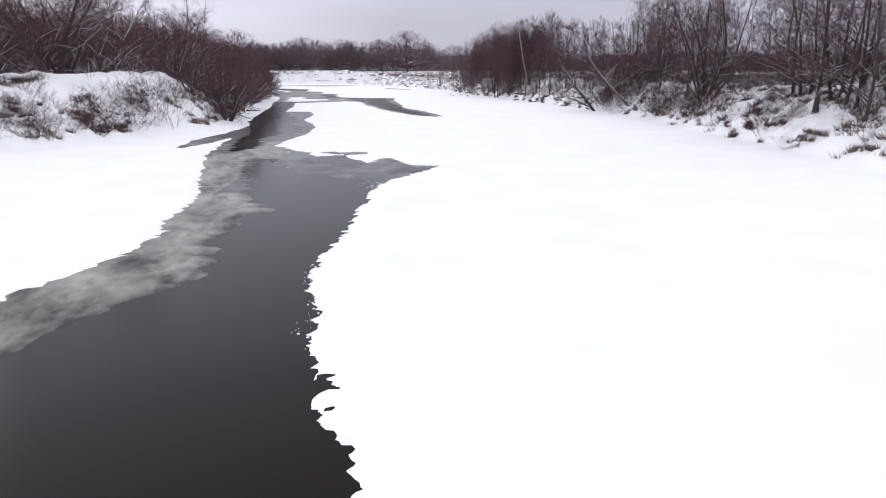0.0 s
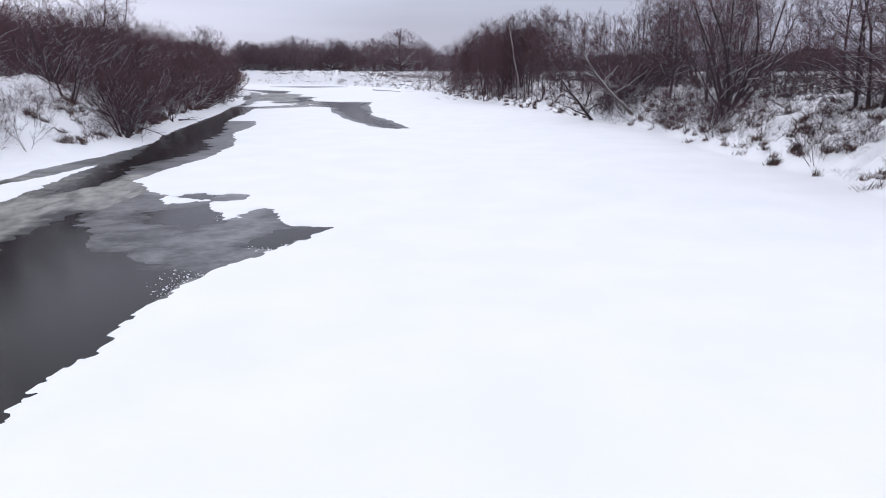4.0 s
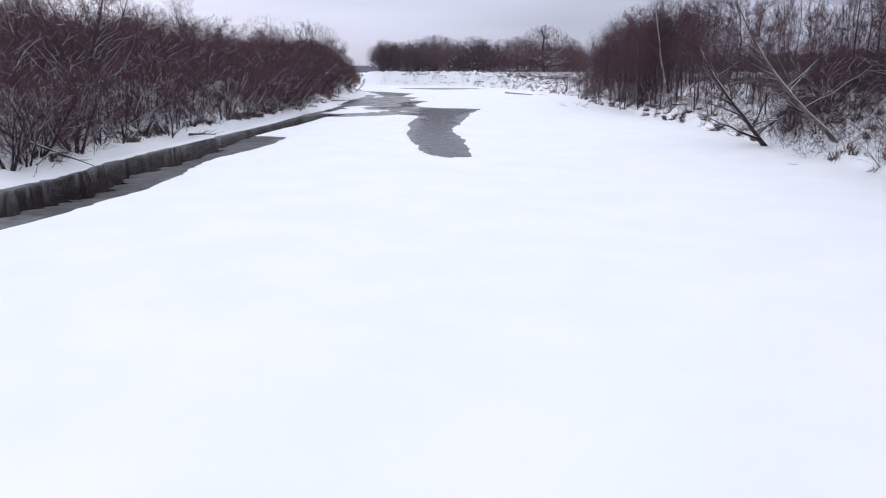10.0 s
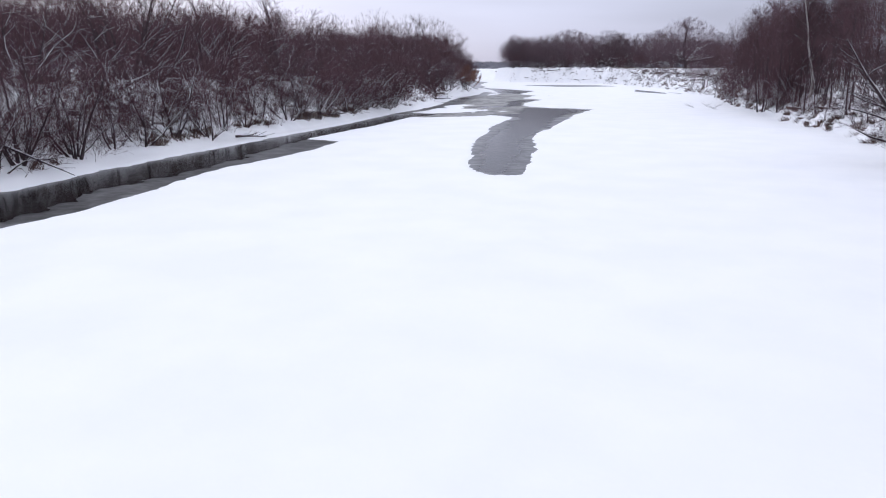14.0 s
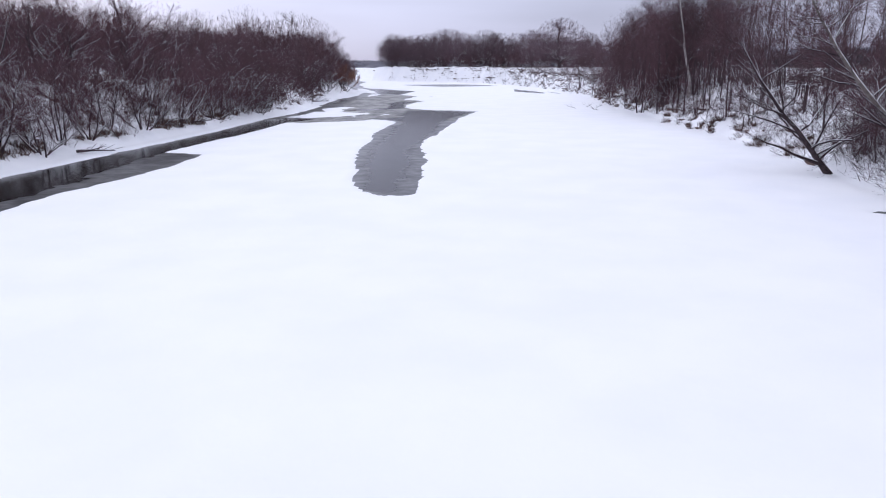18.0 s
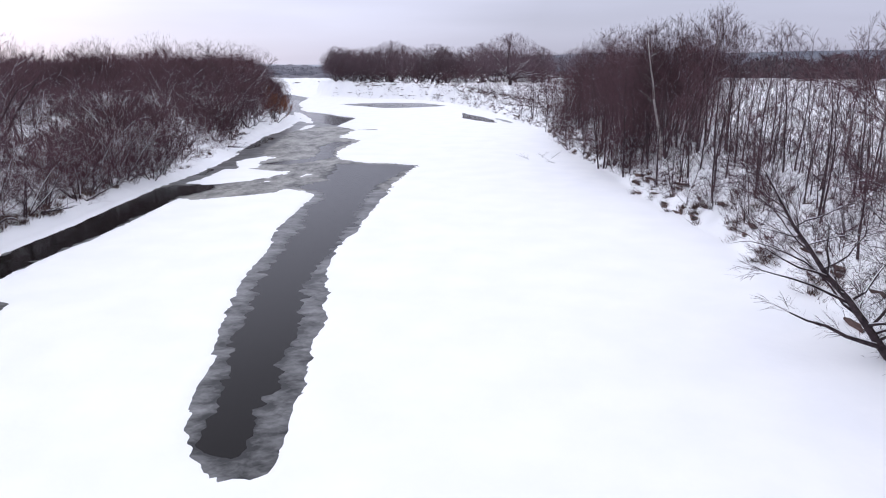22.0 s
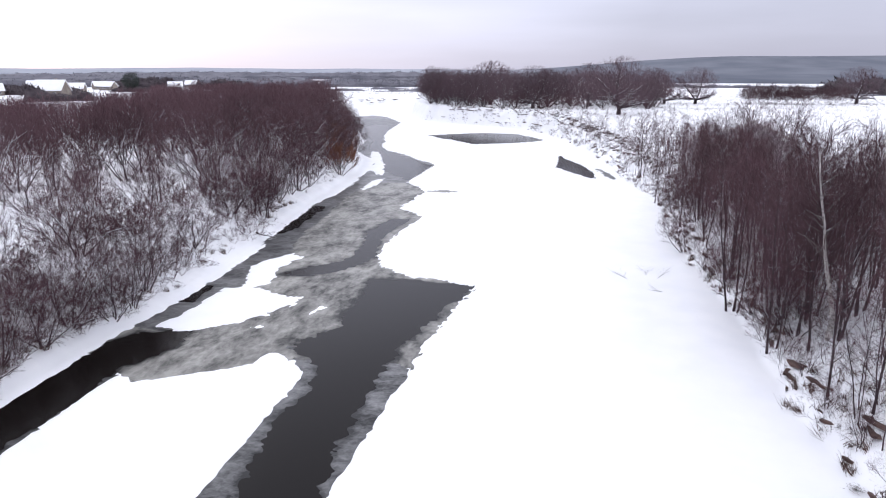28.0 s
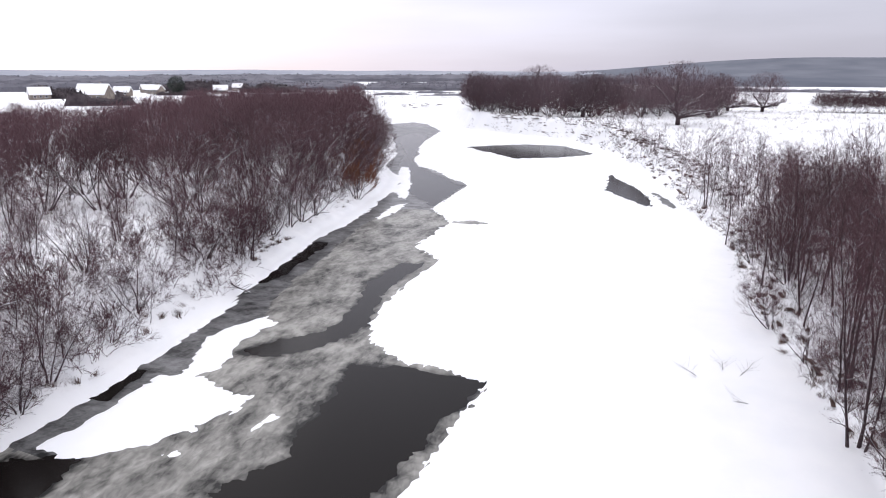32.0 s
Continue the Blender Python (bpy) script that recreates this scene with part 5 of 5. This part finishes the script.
# ---- the turf that hangs over the steep far banks ----
def turf_edge(name, places, seed, label, size=1.0):
    """Ragged lips of dark turf: short uneven slabs along the brow, snow left on top by the ground."""
    rng = np.random.default_rng(seed)
    V, F = [], []
    for x, y, turn in places:
        L, h, w = size * rng.uniform(0.8, 3.4), rng.uniform(0.08, 0.2), rng.uniform(0.12, 0.24)
        z = gz(x, y) + rng.uniform(-0.15, 0.12)
        c, q, o = math.cos(turn), math.sin(turn), len(V)
        for u in (-0.5, -0.2, 0.15, 0.5):
            k = rng.uniform(0.5, 1.1) if abs(u) < 0.4 else 0.3
            for a, b in ((-w, 0.0), (w * 0.9, 0.05), (w, -h * k), (-w, -h * k * 1.3)):
                V.append((x + c * u * L - q * a, y + q * u * L + c * a, z + b + rng.normal(0, 0.03)))
        for i in range(3):
            for k in range(4):
                F.append((o + i * 4 + k, o + i * 4 + (k + 1) % 4, o + i * 4 + 4 + (k + 1) % 4, o + i * 4 + 4 + k))
    return tagged(new(name, mesh_from(name, V, F, GRASS, False)), label, "turf", kind="stuff")


lips = []
rng = np.random.default_rng(133)
for y in np.arange(196, 296, 0.8):
    if rng.uniform() < 0.6:
        lips.append((float(xr(y)) + rng.choice([1.3, 2.6, 3.1]) * 1.2 + rng.normal(0, 0.2), y, math.atan2(1.0, float(xr(y + 1) - xr(y)))))
for x in np.arange(-148, -70, 0.9):
    if rng.uniform() < 0.85:
        y = float(np.interp(x, [-150, -90, -60], [376, 394, 404]))
        lips.append((x, y + rng.uniform(1.6, 3.0), 0.3))
turf_edge("turf_edge", lips, 134, "ragged dark turf hanging along the brow of the steep bank")
clods = []
for _ in range(70):
    y = rng.uniform(86, 150)
    clods.append((float(xr(y)) + rng.uniform(0.2, 2.0), y, math.atan2(1.0, float(xr(y + 1) - xr(y))) + rng.normal(0, 0.3)))
turf_edge("turf_edge", clods, 135, "dark turf showing between snowy clods of the slope", 0.45)


# ---- small things on the ice and the shore ----
def fallen_branch(name, x, y, turn, length, seed, label, dip=0, z=None, thick=1.0):
    """A fallen bough with side branches and a line of snow."""
    rng = np.random.default_rng(seed)
    pts = limb_path(rng, (0, 0, 0.12), (1, 0, -0.02), length, 6, 0.05, 0)
    root = tagged(new(name), label, "branch", "fallen branches")
    rad = np.linspace(0.09, 0.02, 7) * thick
    part("bough", mesh_from("bough", *tube(pts, rad, 7), BARK), root)
    side, white = [], []
    for i in range(1, 6):
        for k in (-1, 1):
            e = pts[i] + np.array([rng.uniform(0.2, 0.8), k * rng.uniform(0.3, 0.9), rng.uniform(0.0, 0.5)])
            side.append((*pts[i], *e, rad[i] * 0.4, 0.006 * thick))
        white.append((*(pts[i] + (0, 0, rad[i] * 0.8)), *(pts[i + 1] + (0, 0, rad[i + 1] * 0.8)), rad[i] * 0.75, rad[i + 1] * 0.75))
    tagged(part("side_branch", mesh_from("side_branch", *prisms(side, 4), BARK), root), kind="stuff")
    if thick > 0.5:
        tagged(part("snow_cover", mesh_from("snow_cover", *prisms(white, 5), SNOW_CAP), root, "snow lying along the bough"), kind="stuff")
    root.matrix_basis = pose(x, y, gz(x, y) if z is None else z, 0, dip, turn)
    return root


fallen_branch("fallen_branch", -33.6, 136.0, -32, 3.6, 1, "fallen pale bough reaching over the channel")
fallen_branch("fallen_branch", -21.2, 62.4, 14, 4.8, 2, "fallen snow-lined bough hanging to the water", 25, 1.95)
fallen_branch("fallen_branch", -22.4, 80.5, 70, 2.2, 3, "fallen bough lying on the shore")
fallen_branch("fallen_branch", -25.6, 96.5, 70, 2.0, 4, "fallen bough lying on the shore")
for x, y, t, n, q in [(4.6, 134.6, 60, 1.7, 11), (2.2, 133.6, 140, 1.2, 12), (3.6, 135.0, 100, 1.0, 13), (5.0, 131.0, 200, 0.8, 14)]:
    fallen_branch("fallen_twig", x, y, t, n, q, "thin dead twig lying on the snowy ice", -12, None, 0.22)

rng = np.random.default_rng(91)
cx, cy = rng.uniform(-10, 1, 60000), rng.uniform(2, 45, 60000)
cs = lead(cx, cy)
sel = (cs > -0.05) & (cs < 0.22 * rng.uniform(0, 1, 60000) ** 2) & (vnoise(cx * 0.5, cy * 0.35, 71) > 0.62)
crust = (cs > -0.05) & (cs < 1.1 * rng.uniform(0, 1, 60000)) & (np.hypot((cx + 2.2) / 1.6, (cy - 29.6) / 2.4) < 1)
cx, cy = np.concatenate([cx[sel][:700], cx[crust]]), np.concatenate([cy[sel][:700], cy[crust]])
cv, cf = [], []
for i, (x, y) in enumerate(zip(cx, cy)):
    r, a0, k = 0.009 + 0.04 * rng.uniform() ** 4, rng.uniform(0, 6.28), 5
    ring = [(x + math.cos(a0 + j * 6.283 / k) * r * rng.uniform(0.5, 1.2), y + math.sin(a0 + j * 6.283 / k) * r * rng.uniform(0.6, 1.5)) for j in range(k)]
    cv += [(p, q, WATER_LEVEL - 0.01) for p, q in ring] + [(x + (p - x) * 0.8, y + (q - y) * 0.8, WATER_LEVEL + 0.012) for p, q in ring] + [(x, y, WATER_LEVEL + 0.015)]
    o = i * (2 * k + 1)
    for j in range(k):
        j2 = (j + 1) % k
        cf += [(o + j, o + j2, o + k + j2), (o + j, o + k + j2, o + k + j), (o + k + j, o + k + j2, o + 2 * k)]
tagged(new("ice_crumbs", mesh_from("ice_crumbs", cv, cf, SNOW_CAP, False)), "small snowy ice crumbs floating along the lead's edge", "ice crumbs", kind="stuff")


def pine(x, y, tall, seed):
    """A dark evergreen with a rounded crown of needle sprays."""
    rng = np.random.default_rng(seed)
    root = tagged(new("pine_tree"), "dark evergreen tree with a rounded crown", "tree")
    part("trunk", mesh_from("trunk", *tube([(0, 0, -0.2), (0.05, 0, tall * 0.4), (0, 0, tall * 0.85)], [0.3, 0.22, 0.05], 7), BARK), root)
    segs = []
    for _ in range(1600):
        q = rng.normal(0, 1, 3)
        q = q / np.linalg.norm(q) * rng.uniform(0.1, 1) ** 0.4
        c = np.array([q[0] * tall * 0.42, q[1] * tall * 0.42, tall * (0.55 + 0.4 * q[2])])
        segs.append((*c, *(c + q * 0.9 + rng.normal(0, 0.35, 3)), 0.16, 0))
    tagged(part("crown", mesh_from("crown", *slivers(segs, seed), PINE, False), root), kind="stuff")
    root.matrix_basis = pose(x, y, gz(x, y), 0, 0, 0)


pine(-300, 402, 11, 1)
